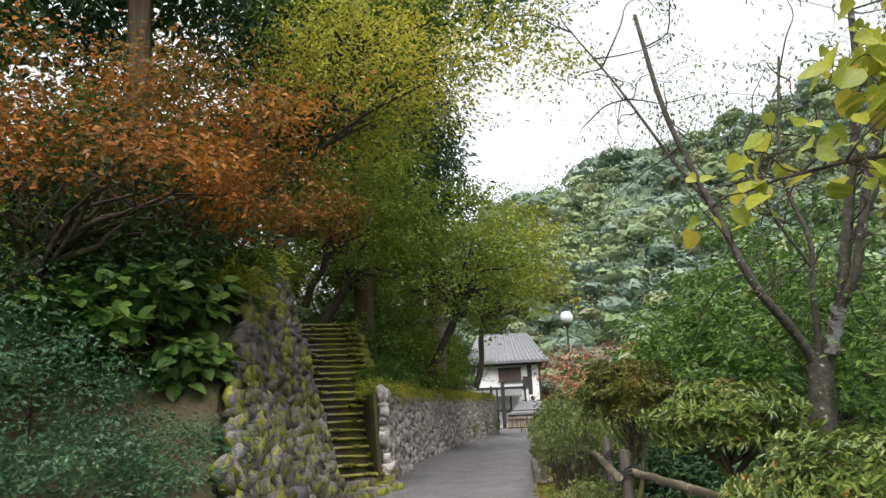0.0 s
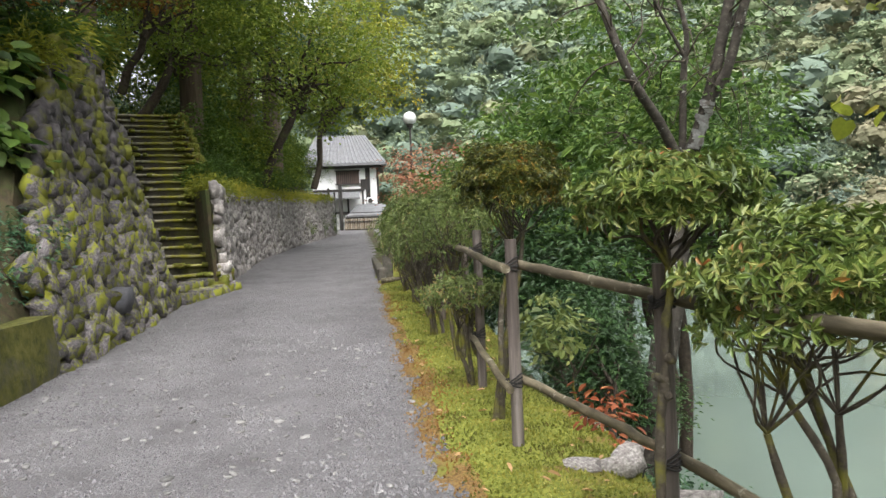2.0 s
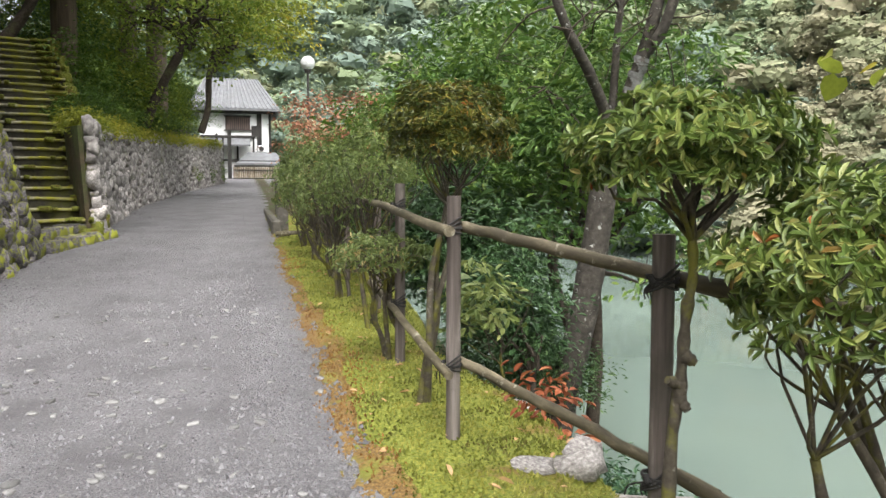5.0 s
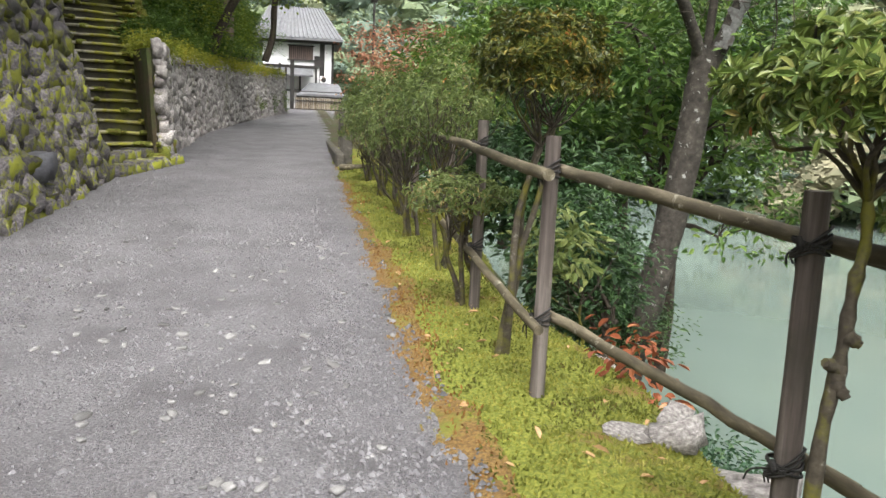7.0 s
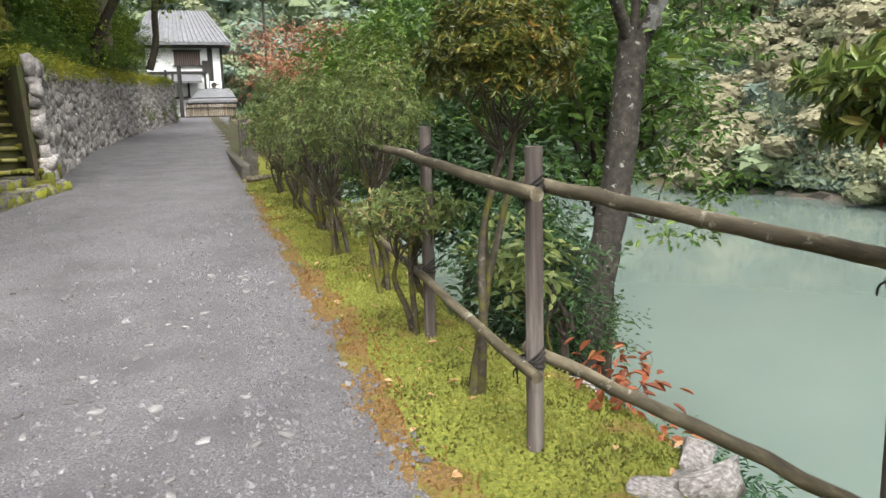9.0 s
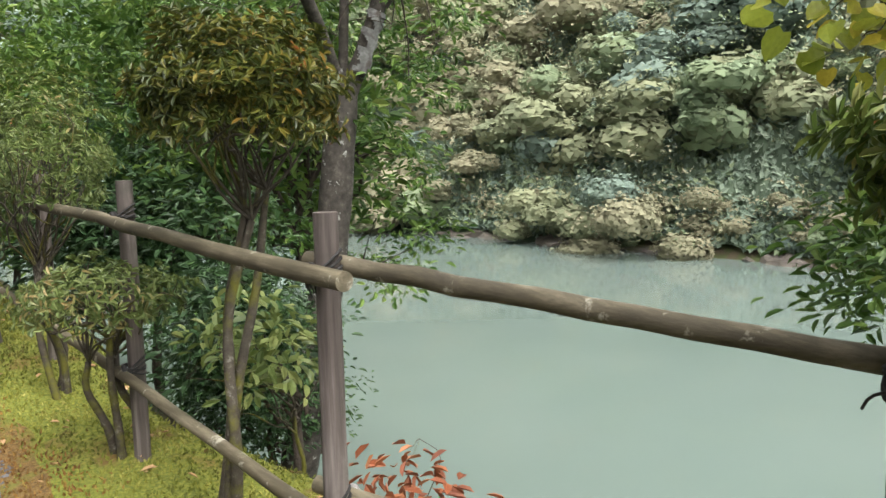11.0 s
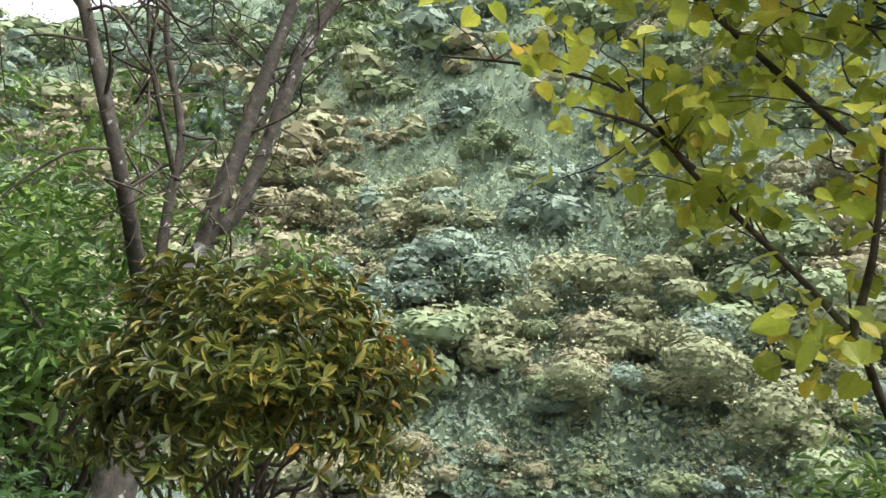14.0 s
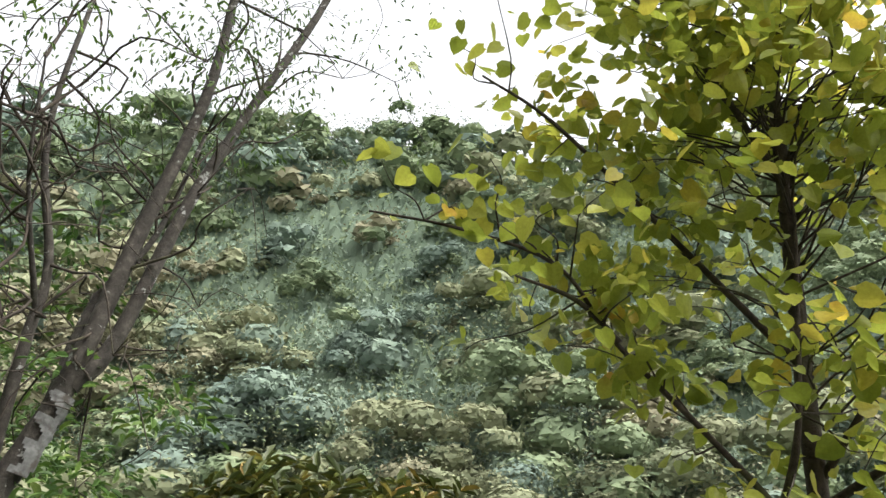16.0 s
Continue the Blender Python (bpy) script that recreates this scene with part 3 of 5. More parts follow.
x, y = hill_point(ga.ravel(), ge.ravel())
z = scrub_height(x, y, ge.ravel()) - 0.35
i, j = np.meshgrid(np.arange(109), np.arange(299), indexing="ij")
shade_skin = np.stack([i * 300 + j, i * 300 + j + 1, (i + 1) * 300 + j + 1, (i + 1) * 300 + j], -1).reshape(-1, 4)
far_bits[4].append((np.stack([x, y, z], -1), shade_skin))
for bits, mat, hue in zip(far_bits, WOODS, ("blue-green", "green", "olive", "tan", "shade-darkened green", "pale creeper-covered")):
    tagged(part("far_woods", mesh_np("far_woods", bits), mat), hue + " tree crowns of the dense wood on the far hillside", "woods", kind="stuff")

# dark wood on the slope above the path
rd = np.random.default_rng(9)
near_bits = []
for k in range(180):
    y = rd.uniform(-6, 75)
    x = -8.5 - rd.uniform(0, 1) ** 1.3 * 30
    r = rd.uniform(1.6, 3.2)
    c = np.array([x, y, float(ground_height(x, y)) + rd.uniform(1.5, 11)])
    tips = crown_tips(46, c, (r, r, r * 0.9), rd, 0.75, -0.8)
    near_bits.append(sprays(tips, 9, 0.36, 0.5, 0.37, "sliver", 0.55, 0.3, rd, c))
tagged(part("slope_woods", mesh_np("slope_woods", near_bits), DARKGREEN), "dark evergreen wood rising behind the path", "woods", kind="stuff")

# bare rock along the far waterline
yy = np.arange(-30, 46, 0.6)
rows = []
for k, (off, z) in enumerate(((-0.8, -0.4), (-0.3, 0.1), (0.4, 0.35), (1.3, 0.6), (2.2, 0.8))):
    xs = 38 * np.clip(1 - (np.maximum(yy, 0) / 74) ** 4, 0.05, 1) ** 0.25 + off + 0.5 * np.sin(yy * 0.9) + rw.normal(0, 0.25, len(yy))
    rows.append(np.stack([xs, yy, WATER_Z + z + rw.normal(0, 0.12, len(yy))], -1))
rv = np.concatenate(rows)
i, j = np.meshgrid(np.arange(4), np.arange(len(yy) - 1), indexing="ij")
rf = np.stack([i * len(yy) + j, (i + 1) * len(yy) + j, (i + 1) * len(yy) + j + 1, i * len(yy) + j + 1], -1).reshape(-1, 4)
tagged(part("shore_rock", mesh_np("shore_rock", [(rv, rf)]), ROCKSHORE), "bare brown rock ledge along the far waterline", "rock", kind="structure")


# ---- log fence ----
fence = thing("fence", "weathered log post-and-rail fence tied with black rope", "fence")


def post(x, y, top, r, lean=0.0):
    z = float(ground_height(x, y))
    p = smooth_line([(x, y, z - 0.3), (x + lean * 0.5, y, z + (top - z) * 0.5), (x + lean, y, top)], 5)
    ob = part("post", mesh_np("post", tube(p, r * 1.04, r, 14, 0.03), True), POSTWOOD, fence)
    ob.data.polygons.foreach_set("use_smooth", [len(q.vertices) == 4 for q in ob.data.polygons])
    return ob


def rail(a, b, r0, r1, sag=0.002):
    a, b = np.array(a), np.array(b)
    k = np.linspace(0, 1, 15)[:, None]
    p = a + (b - a) * k + np.sin(k * np.pi) * (0.012, 0, -sag) + RNG.normal(0, 0.003, (15, 3))
    ob = part("rail", mesh_np("rail", tube(p, r0, r1, 13, 0.05), True), RAILWOOD, fence)
    ob.data.polygons.foreach_set("use_smooth", [len(q.vertices) == 4 for q in ob.data.polygons])
    return ob


def lashing(x, y, z, r, tails=True):
    """Rope wound crosswise round post and rail, with a knot and loose ends."""
    bits = []
    for k in range(5):
        t = np.linspace(0, 2 * np.pi, 17)
        tilt = (-1) ** k * 0.55 + 0.1 * k
        pts = np.stack([x + 1.45 * r * np.cos(t) - 0.01, y + 1.25 * r * np.sin(t), z + tilt * r * 1.2 * np.cos(t + 0.5) + (k - 2) * 0.007], -1)
        bits += tube(pts, 0.0045, 0.0045, 5, 0, False)
    bits += tube([(x - 1.5 * r, y - 0.02, z - 0.01), (x - 1.75 * r, y - 0.03, z), (x - 1.6 * r, y - 0.01, z + 0.02)], 0.012, 0.01, 6)
    if tails:
        for k in range(3):
            e = np.clip(RNG.normal(0, 0.016, 3), -0.022, 0.022)
            bits += tube(smooth_line([(x - 1.6 * r, y - 0.02, z), (x - 1.7 * r + e[0], y + 0.03 + e[1], z - 0.035), (x - 1.5 * r + 1.5 * e[0], y + 0.04 + 1.6 * e[1], z - 0.08 + e[2])], 3), 0.0035, 0.003, 5)
    return part("rope_lashing", mesh_np("rope_lashing", bits, True), ROPE, fence, "black rope tie")


POSTS = [(1.72, -2.3, 1.14, 0.036), (1.66, -0.65, 1.14, 0.036), (1.55, 1.0, 1.14, 0.038), (1.58, 2.79, 1.095, 0.036), (1.22, 4.06, 1.2, 0.033), (1.28, 5.66, 1.26, 0.034), (1.43, 7.48, 1.27, 0.034),
         (1.38, 9.2, 1.34, 0.034), (1.36, 10.9, 1.4, 0.034), (1.34, 12.6, 1.46, 0.034)]
for x, y, top, r in POSTS:
    post(x, y, top, r, RNG.normal(0, 0.008))
    for h in (0.15, 0.8):
        lashing(x, y, top - h, r, h < 0.5 or y > 2)
for h, thick in ((0.15, 0.029), (0.8, 0.026)):
    def joint(i, dx):
        x, y, top, r = POSTS[i]
        return np.array([x + dx, y, top - h])
    spans = [(9, 7, -0.06), (7, 4, -0.062), (4, 3, 0.064), (3, 1, 0.066), (1, 0, 0.06)]
    for a, b, dx in spans:
        pa, pb = joint(a, dx), joint(b, dx)
        d = (pb - pa) / np.linalg.norm(pb - pa)
        rail(pa - d * 0.14, pb + d * 0.17, thick * 0.93, thick * (0.9 if h < 0.5 else 0.85))


# ---- clipped azaleas ----
def azalea(base, centre, radii, whorls, leaf, mat, stems, label, shape="oval", stem_r=0.022, trunk=None):
    rng = np.random.default_rng(int(abs(centre[1]) * 977 + centre[2] * 131))
    ob = thing("azalea_bush", label, "bush", group="clipped azaleas along the fence")
    base, centre, radii = np.array(base, float), np.array(centre, float), np.array(radii, float)
    bits = []
    tips = crown_tips(whorls, centre, radii, rng, 0.72, -0.55)
    fork = centre - (0, 0, radii[2] * 0.8 + 0.2 * min(1.0, centre[2] - base[2]))
    if trunk:
        line = smooth_line([tuple(base)] + trunk, 5)
        bits += tube(line, stem_r * 1.2, stem_r * 0.75, 9, 0.35)
        for q, off in ((0.42, (-0.045, -0.01, 0.02)), (0.47, (0.03, -0.02, -0.02)), (0.36, (0.012, -0.03, -0.03))):
            s = line[int(q * len(line))]
            bits += tube(smooth_line([s, s + np.array(off) * 0.6, s + np.array(off)], 3), stem_r * 1.25, stem_r * 0.7, 7, 0.3)
        for t in tips[rng.choice(len(tips), 16)]:
            bits += limb(line[-1 - rng.integers(3)], t, rng, stem_r * 0.5, 0.003, 0.16, 6, 6)
    for k in range(stems):
        b = base + np.append(rng.normal(0, 0.045, 2), 0)
        u = fork + rng.normal(0, 1, 3) * (0.07, 0.07, 0.05)
        bits += limb(b, u, rng, stem_r * rng.uniform(0.8, 1.2), stem_r * 0.6, 0.08, 8, 9)
        low_tips = tips[rng.choice(len(tips), 9)]
        for t in low_tips:
            bits += limb(u, t, rng, stem_r * 0.3, 0.002, 0.16, 4, 6)
    tagged(part("stem", mesh_np("stem", bits, True), STEMBARK, ob, "mossy lichen-spotted stems"), kind="stuff")
    n = len(tips) * 6
    out = unit(np.repeat((tips - centre) / radii, 6, 0) + (0, 0, 0.35))
    ang = np.tile(np.arange(6) * 2 * np.pi / 6, len(tips)) + np.repeat(rng.uniform(0, 6, len(tips)), 6)
    s = unit(np.cross(out, rng.normal(0, 1, (n, 3))))
    s2 = np.cross(out, s)
    lift = rng.uniform(0.1, 0.9, n)[:, None]
    along = np.cos(ang)[:, None] * s + np.sin(ang)[:, None] * s2 + lift * out
    ln = leaf * rng.uniform(0.55, 1.25, n)
    part("crown", mesh_np("crown", [blades(np.repeat(tips, 6, 0), along, out + rng.normal(0, 0.25, (n, 3)), ln, ln * 0.34, shape)]), mat, ob, "flat clipped crown of small leaves")
    return ob


G = lambda x, y: (x, y, float(ground_height(x, y)) - 0.03)
azalea(G(1.26, 4.79), (1.38, 4.78, 1.55), (0.36, 0.34, 0.24), 1800, 0.038, AZALEAWARM, 3, "tall umbrella-clipped azalea with reddening tips beside the fence")
azalea(G(1.4, 2.45), (1.485, 2.54, 1.345), (0.32, 0.31, 0.15), 1250, 0.042, AZALEA, 0, "umbrella-clipped azalea on one knobbly mossy lichened stem beside a post", stem_r=0.017, trunk=[(1.41, 2.45, 0.51), (1.433, 2.45, 0.7), (1.446, 2.45, 0.9), (1.47, 2.46, 1.01), (1.47, 2.48, 1.16)])
azalea(G(1.98, 2.1), (1.88, 2.2, 1.03), (0.46, 0.46, 0.24), 1500, 0.045, AZALEA, 5, "broad clipped azalea with russet leaves on bare dark stems")
azalea(G(1.24, 5.72), (1.16, 5.68, 0.78), (0.33, 0.34, 0.14), 420, 0.04, AZALEADARK, 4, "low flat-clipped azalea with thick mossy stems")
azalea(G(1.3, 6.7), (1.26, 6.85, 1.3), (0.36, 0.5, 0.36), 600, 0.042, AZALEADARK, 4, "dull green clipped azalea over the moss")
azalea(G(1.16, 8.0), (1.12, 8.1, 1.18), (0.4, 0.55, 0.45), 640, 0.045, AZALEADARK, 5, "dull green clipped azalea over the moss")
azalea(G(1.25, 9.4), (1.15, 9.4, 1.3), (0.42, 0.6, 0.5), 560, 0.05, AZALEADARK, 5, "dull green clipped azalea over the moss")
azalea(G(1.2, 10.9), (1.12, 10.9, 1.25), (0.42, 0.7, 0.5), 520, 0.055, AZALEADARK, 5, "dull green clipped azalea over the moss")
azalea(G(1.2, 12.4), (1.12, 12.4, 1.3), (0.45, 0.7, 0.55), 480, 0.06, AZALEADARK, 5, "dull green clipped azalea over the moss")
azalea(G(1.7, 8.6), (1.75, 8.6, 1.55), (0.5, 0.6, 0.5), 520, 0.05, AZALEA, 4, "rounded azalea behind the fence rails")


# ---- trees on the bank and hillside ----
def tree(name, label, foot, fork, tips_at, radii, tips, leaves, spread, size, mat, bark, trunk_r, shape="sliver", ratio=0.55, limbs=14, flat=0.3, seed=1, group="", hollow=0.45, extra=None, core=False):
    rng = np.random.default_rng(seed)
    ob = thing(name, label, "tree", group=group)
    foot, fork = np.array(foot, float), np.array(fork, float)
    ends = crown_tips(tips, tips_at, radii, rng, hollow, -0.75)
    if extra:
        ends = np.concatenate([ends, crown_tips(extra[2], extra[0], extra[1], rng, 0.2, -0.75)])
    part("trunk", mesh_np("trunk", limb(foot, fork, rng, trunk_r, trunk_r * 0.7, 0.05, 10, 9), True), bark, ob)
    bits = []
    for k in range(limbs):
        e = ends[rng.integers(len(ends))]
        m = fork + (e - fork) * rng.uniform(0.45, 0.6) + rng.normal(0, 0.1, 3)
        bits += limb(fork + rng.normal(0, 0.05, 3) - (0, 0, rng.uniform(0, 0.25) * np.linalg.norm(fork - foot)), m, rng, trunk_r * 0.45, trunk_r * 0.2, 0.12, 6, 6)
        near = ends[np.argsort(np.linalg.norm(ends - m, axis=1))[:4]]
        for t in near:
            bits += limb(m, t, rng, trunk_r * 0.16, trunk_r * 0.03, 0.1, 3, 4)
    tagged(part("limb", mesh_np("limb", bits, True), bark, ob), kind="stuff")
    mass = [sprays(ends, leaves, spread, flat, size, shape, ratio, 0.3, rng, np.array(tips_at) - (0, 0, 0.3 * radii[2]), 0.4)]
    if core:
        inside = crown_tips(tips, tips_at, np.array(radii) * 0.62, rng, 0.1, -0.9)
        mass.append(sprays(inside, max(leaves // 4, 3), spread * 1.2, 0.7, size * 1.9, shape, ratio, 0.3, rng))
    part("crown", mesh_np("crown", mass), mat, ob)
    return ob


tree("broadleaf_tree", "glossy green broadleaf tree on the lake bank", (4.4, 9.2, -1.8), (4.3, 9.2, 0.6), (4.2, 9.4, 1.7), (1.8, 2.1, 2.3), 190, 34, 0.15, 0.095, BROADGREEN, DARKBARK, 0.09, "oval", 0.45, 16, 0.4, 11, core=True)
tree("broadleaf_tree", "green broadleaf tree on the lake bank", (5.6, 12.6, -2.5), (5.4, 12.8, 1.0), (5.0, 13.0, 2.4), (2.6, 2.6, 2.8), 200, 34, 0.22, 0.13, BROADGREEN, DARKBARK, 0.12, "sliver", 0.5, 16, 0.4, 12, core=True)
tree("broadleaf_tree", "green broadleaf tree beside the path bend", (4.6, 17.5, -1.5), (4.6, 17.5, 1.5), (4.6, 17.5, 2.4), (1.8, 2.4, 1.9), 170, 26, 0.24, 0.15, MIDGREEN, DARKBARK, 0.12, "sliver", 0.5, 12, 0.35, 14, core=True)
tree("broadleaf_tree", "green broadleaf tree far along the bank", (8.5, 22, -3), (8.5, 22, 1.5), (8.5, 22, 3.0), (3.2, 3.2, 3.2), 240, 22, 0.36, 0.2, BROADGREEN, DARKBARK, 0.14, "sliver", 0.55, 12, 0.35, 15)
tree("bank_bush", "dark fine-leaved evergreen hanging over the water", (3.2, 8.0, -1.6), (3.2, 8.1, -1.0), (3.25, 8.3, -0.7), (0.75, 0.7, 0.5), 150, 40, 0.11, 0.055, DARKGREEN, DARKBARK, 0.04, "sliver", 0.4, 12, 0.4, 16, core=True)
tree("bank_bush", "dark green undergrowth shrub below the fence", (2.6, 6.6, -0.8), (2.6, 6.6, -0.2), (2.55, 7.2, 0.1), (0.5, 0.8, 0.6), 170, 24, 0.1, 0.055, DARKGREEN, DARKBARK, 0.04, "oval", 0.45, 10, 0.5, 17, core=True)
tree("bank_bush", "dark green undergrowth shrub below the fence", (2.9, 9.6, -1.0), (2.9, 9.6, 0.0), (2.8, 9.8, 0.6), (1.1, 1.7, 1.1), 240, 24, 0.18, 0.09, DARKGREEN, DARKBARK, 0.05, "oval", 0.45, 10, 0.5, 18, core=True)
tree("bank_bush", "dark green undergrowth shrub behind the azaleas", (2.6, 13.5, -0.8), (2.6, 13.5, 0.5), (2.5, 13.6, 1.2), (1.0, 2.2, 1.3), 260, 22, 0.2, 0.11, MIDGREEN, DARKBARK, 0.05, "oval", 0.45, 10, 0.5, 19, core=True)
tree("pale_shrub", "pale yellow-green large-leaved shrub behind the fence", (1.95, 5.5, -0.3), (1.95, 5.5, 0.15), (1.8, 5.6, 0.48), (0.24, 0.32, 0.32), 36, 9, 0.06, 0.075, PALEGREEN, STEMBARK, 0.012, "oval", 0.5, 10, 0.5, 20)
tree("low_shrub", "pale feathery shrub on the steep bank", (2.7, 5.0, -1.4), (2.7, 5.0, -1.0), (2.55, 5.0, -0.85), (0.45, 0.55, 0.3), 110, 26, 0.09, 0.055, FERN, STEMBARK, 0.012, "sliver", 0.4, 8, 0.4, 21)
tree("low_shrub", "withered red-leaved shrub at the bank edge", (1.85, 4.55, -0.15), (1.85, 4.5, -0.02), (1.87, 4.5, 0.06), (0.16, 0.4, 0.14), 26, 5, 0.05, 0.07, DRYRED, STEMBARK, 0.006, "oval", 0.5, 8, 0.8, 22)
tree("maple", "faded russet maple beside the path end", (2.6, 20, 0.2), (2.5, 20, 1.4), (2.6, 20.2, 2.6), (1.6, 1.5, 1.0), 150, 22, 0.2, 0.1, REDMAPLE, DARKBARK, 0.06, "sliver", 0.6, 12, 0.3, 23)
tree("maple", "orange autumn maple arching over the mossy bed", (-5.6, 7.2, 2.0), (-5.2, 7.6, 3.8), (-4.3, 8.0, 5.1), (2.8, 2.3, 1.3), 360, 34, 0.26, 0.09, ORANGE, DARKBARK, 0.1, "sliver", 0.6, 20, 0.3, 24)
tree("maple", "small orange maple spray above the stairs", (-4.6, 12.6, 4.0), (-4.0, 12.6, 4.9), (-3.1, 12.3, 5.35), (0.95, 0.8, 0.45), 70, 26, 0.17, 0.09, ORANGE, DARKBARK, 0.05, "sliver", 0.6, 8, 0.3, 25)
tree("maple", "yellow-green maple leaning over the wall", (-2.6, 25.6, 3.0), (-1.3, 26.1, 6.2), (-1.9, 26.2, 7.0), (3.5, 2.8, 3.2), 420, 26, 0.34, 0.16, FRESH, DARKBARK, 0.16, "sliver", 0.55, 20, 0.3, 26)
tree("maple", "golden-green maple above the gate", (-1.5, 36, 3.5), (-0.9, 36, 7.0), (0.2, 36.4, 9.4), (3.4, 3.0, 3.2), 300, 20, 0.45, 0.22, YELLOWGREEN, DARKBARK, 0.16, "sliver", 0.55, 14, 0.3, 27)
tree("maple", "fresh green maple above the stairs", (-5.0, 20.5, 4.5), (-4.2, 20.8, 6.2), (-3.6, 21.4, 7.2), (2.3, 2.2, 2.6), 330, 26, 0.32, 0.14, FRESH, DARKBARK, 0.14, "sliver", 0.55, 16, 0.3, 28)
tree("maple", "high green maple boughs over the path", (-7.0, 17, 7), (-5.0, 17.5, 11), (-2.2, 18, 13.2), (4.2, 3.0, 2.2), 380, 30, 0.42, 0.16, MIDGREEN, DARKBARK, 0.22, "sliver", 0.55, 20, 0.25, 29)


tree("maple", "tall yellow-green maple with layered boughs over the path", (-6.4, 15.5, 5.0), (-4.6, 14.4, 7.4), (-2.3, 13.2, 8.5), (2.3, 2.0, 1.7), 300, 30, 0.24, 0.1, YELLOWGREEN, DARKBARK, 0.13, "sliver", 0.55, 22, 0.22, 43, extra=((0.9, 12.9, 8.6), (1.7, 1.6, 1.2), 60))
tree("maple", "green maple filling the bank above the stairs", (-4.6, 17.5, 4.6), (-3.9, 17.0, 6.0), (-2.9, 16.8, 7.0), (1.7, 1.6, 1.9), 240, 22, 0.22, 0.11, FRESH, DARKBARK, 0.1, "sliver", 0.55, 16, 0.25, 44)


def cedar(x, y, h, r, seed, crown=(2.9, 4.0)):
    rng = np.random.default_rng(seed)
    z = float(ground_height(x, y)) - 0.4
    ob = thing("cedar_tree", "tall straight cedar with dark drooping foliage", "tree", group="cedars on the hillside")
    p = np.stack([x + rng.normal(0, 0.05, 12), y + rng.normal(0, 0.05, 12), np.linspace(z, z + h, 12)], -1)
    part("trunk", mesh_np("trunk", tube(p, r, r * 0.35, 12, 0.04), True), CEDARBARK, ob)
    k = rng.uniform(0, 1, 360)
    rad = crown[0] * (1 - 0.8 * k) * rng.uniform(0.3, 1, 360)
    a = rng.uniform(0, 2 * np.pi, 360)
    tips = np.stack([x + rad * np.cos(a), y + rad * np.sin(a), z + h * 0.28 + k * h * 0.75 - rad * 0.35], -1)
    part("crown", mesh_np("crown", [sprays(tips, 24, 0.32, 0.7, 0.3, "sliver", 0.35, 0.9, rng)]), DARKGREEN, ob)
    return ob


for q in ((-4.1, 22.3, 22, 0.34, 31), (-6.0, 19.6, 20, 0.3, 32), (-3.6, 30, 20, 0.36, 33), (-8.2, 15.5, 20, 0.3, 34), (-7.6, 24, 22, 0.32, 35), (-6.4, 12.0, 18, 0.26, 36), (-9.5, 10, 19, 0.3, 37), (-6.4, 33, 20, 0.3, 38), (-8.5, 5.0, 18, 0.3, 39), (-2.9, 32.5, 24, 0.4, 41), (-5.0, 27.5, 24, 0.36, 42)):
    cedar(*q)


def undergrowth(x, y, rx, rz, mat, seed, label, leaf=0.1, name="hillside_shrub"):
    if 11.5 < y < 22.5 and -1.2 - rx < x - (STAIR_FOOT[0] - 0.383 * (y - STAIR_FOOT[1])) < 0.75 + rx:
        return None
    z = float(ground_height(x, y))
    return tree(name, label, (x, y, z - 0.2), (x, y, z + rz * 0.3), (x, y, z + rz * 0.55), (rx, rx, rz * 0.75), int(80 * rx + 30), 20, 0.16 + 0.05 * rx, leaf, mat, DARKBARK, 0.03, "sliver", 0.55, 7, 0.5, seed, "shrubs on the hillside")


ru = np.random.default_rng(40)
for k in range(26):
    y = ru.uniform(-2, 40)
    x = -4.6 - ru.uniform(0, 1) * 6.5 - (0.9 if 12 < y < 21 else 0)
    undergrowth(x, y, ru.uniform(0.9, 1.7), ru.uniform(1.2, 2.6), (MIDGREEN, FRESH)[int(k % 3 == 0)], 50 + k, "dark evergreen shrub on the wooded slope")
for k in range(30):
    y = 17 + k * 0.85
    undergrowth(-3.0 - ru.uniform(0, 2.2) + max(0, y - 30) * 0.13, y, ru.uniform(0.7, 1.2), ru.uniform(1.2, 2.4), (FRESH, MIDGREEN, MIDGREEN)[k % 3], 300 + k, "green shrub on the bank above the stone wall", 0.12)
for k, (x, y) in enumerate(((-4.6, 8.6), (-5.2, 9.8), (-4.9, 10.8), (-5.6, 8.0), (-5.4, 11.4), (-4.2, 10.4), (-6.2, 10.2), (-5.0, 6.8))):
    undergrowth(x, y, 0.95, 1.3, DARKGREEN, 400 + k, "dark evergreen shrub above the boulder wall")
for x, y, r in ((-3.0, 17.6, 0.5), (-3.1, 19.0, 0.55), (-3.0, 21.0, 0.6), (-3.0, 24.0, 0.65), (-2.9, 27, 0.7), (-2.7, 30.5, 0.7), (-2.3, 34, 0.75), (-1.9, 38, 0.8), (-1.5, 40.6, 0.9), (-2.4, 41.5, 1.5)):
    rng = np.random.default_rng(int(y * 10))
    z = float(ground_height(x, y))
    ob = thing("round_shrub", "rounded clipped evergreen shrub above the stone wall", "bush", group="clipped shrubs on the wall")
    part("stem", mesh_np("stem", limb((x, y, z - 0.1), (x, y, z + r * 0.5), rng, 0.03, 0.02)), DARKBARK, ob)
    tips = crown_tips(260, (x, y, z + r * 0.6), (r, r, r * 0.75), rng, 0.85, -0.5)
    part("crown", mesh_np("crown", [sprays(tips, 12, 0.06, 0.8, 0.07, "sliver", 0.5, 0.1, rng)]), MIDGREEN, ob)


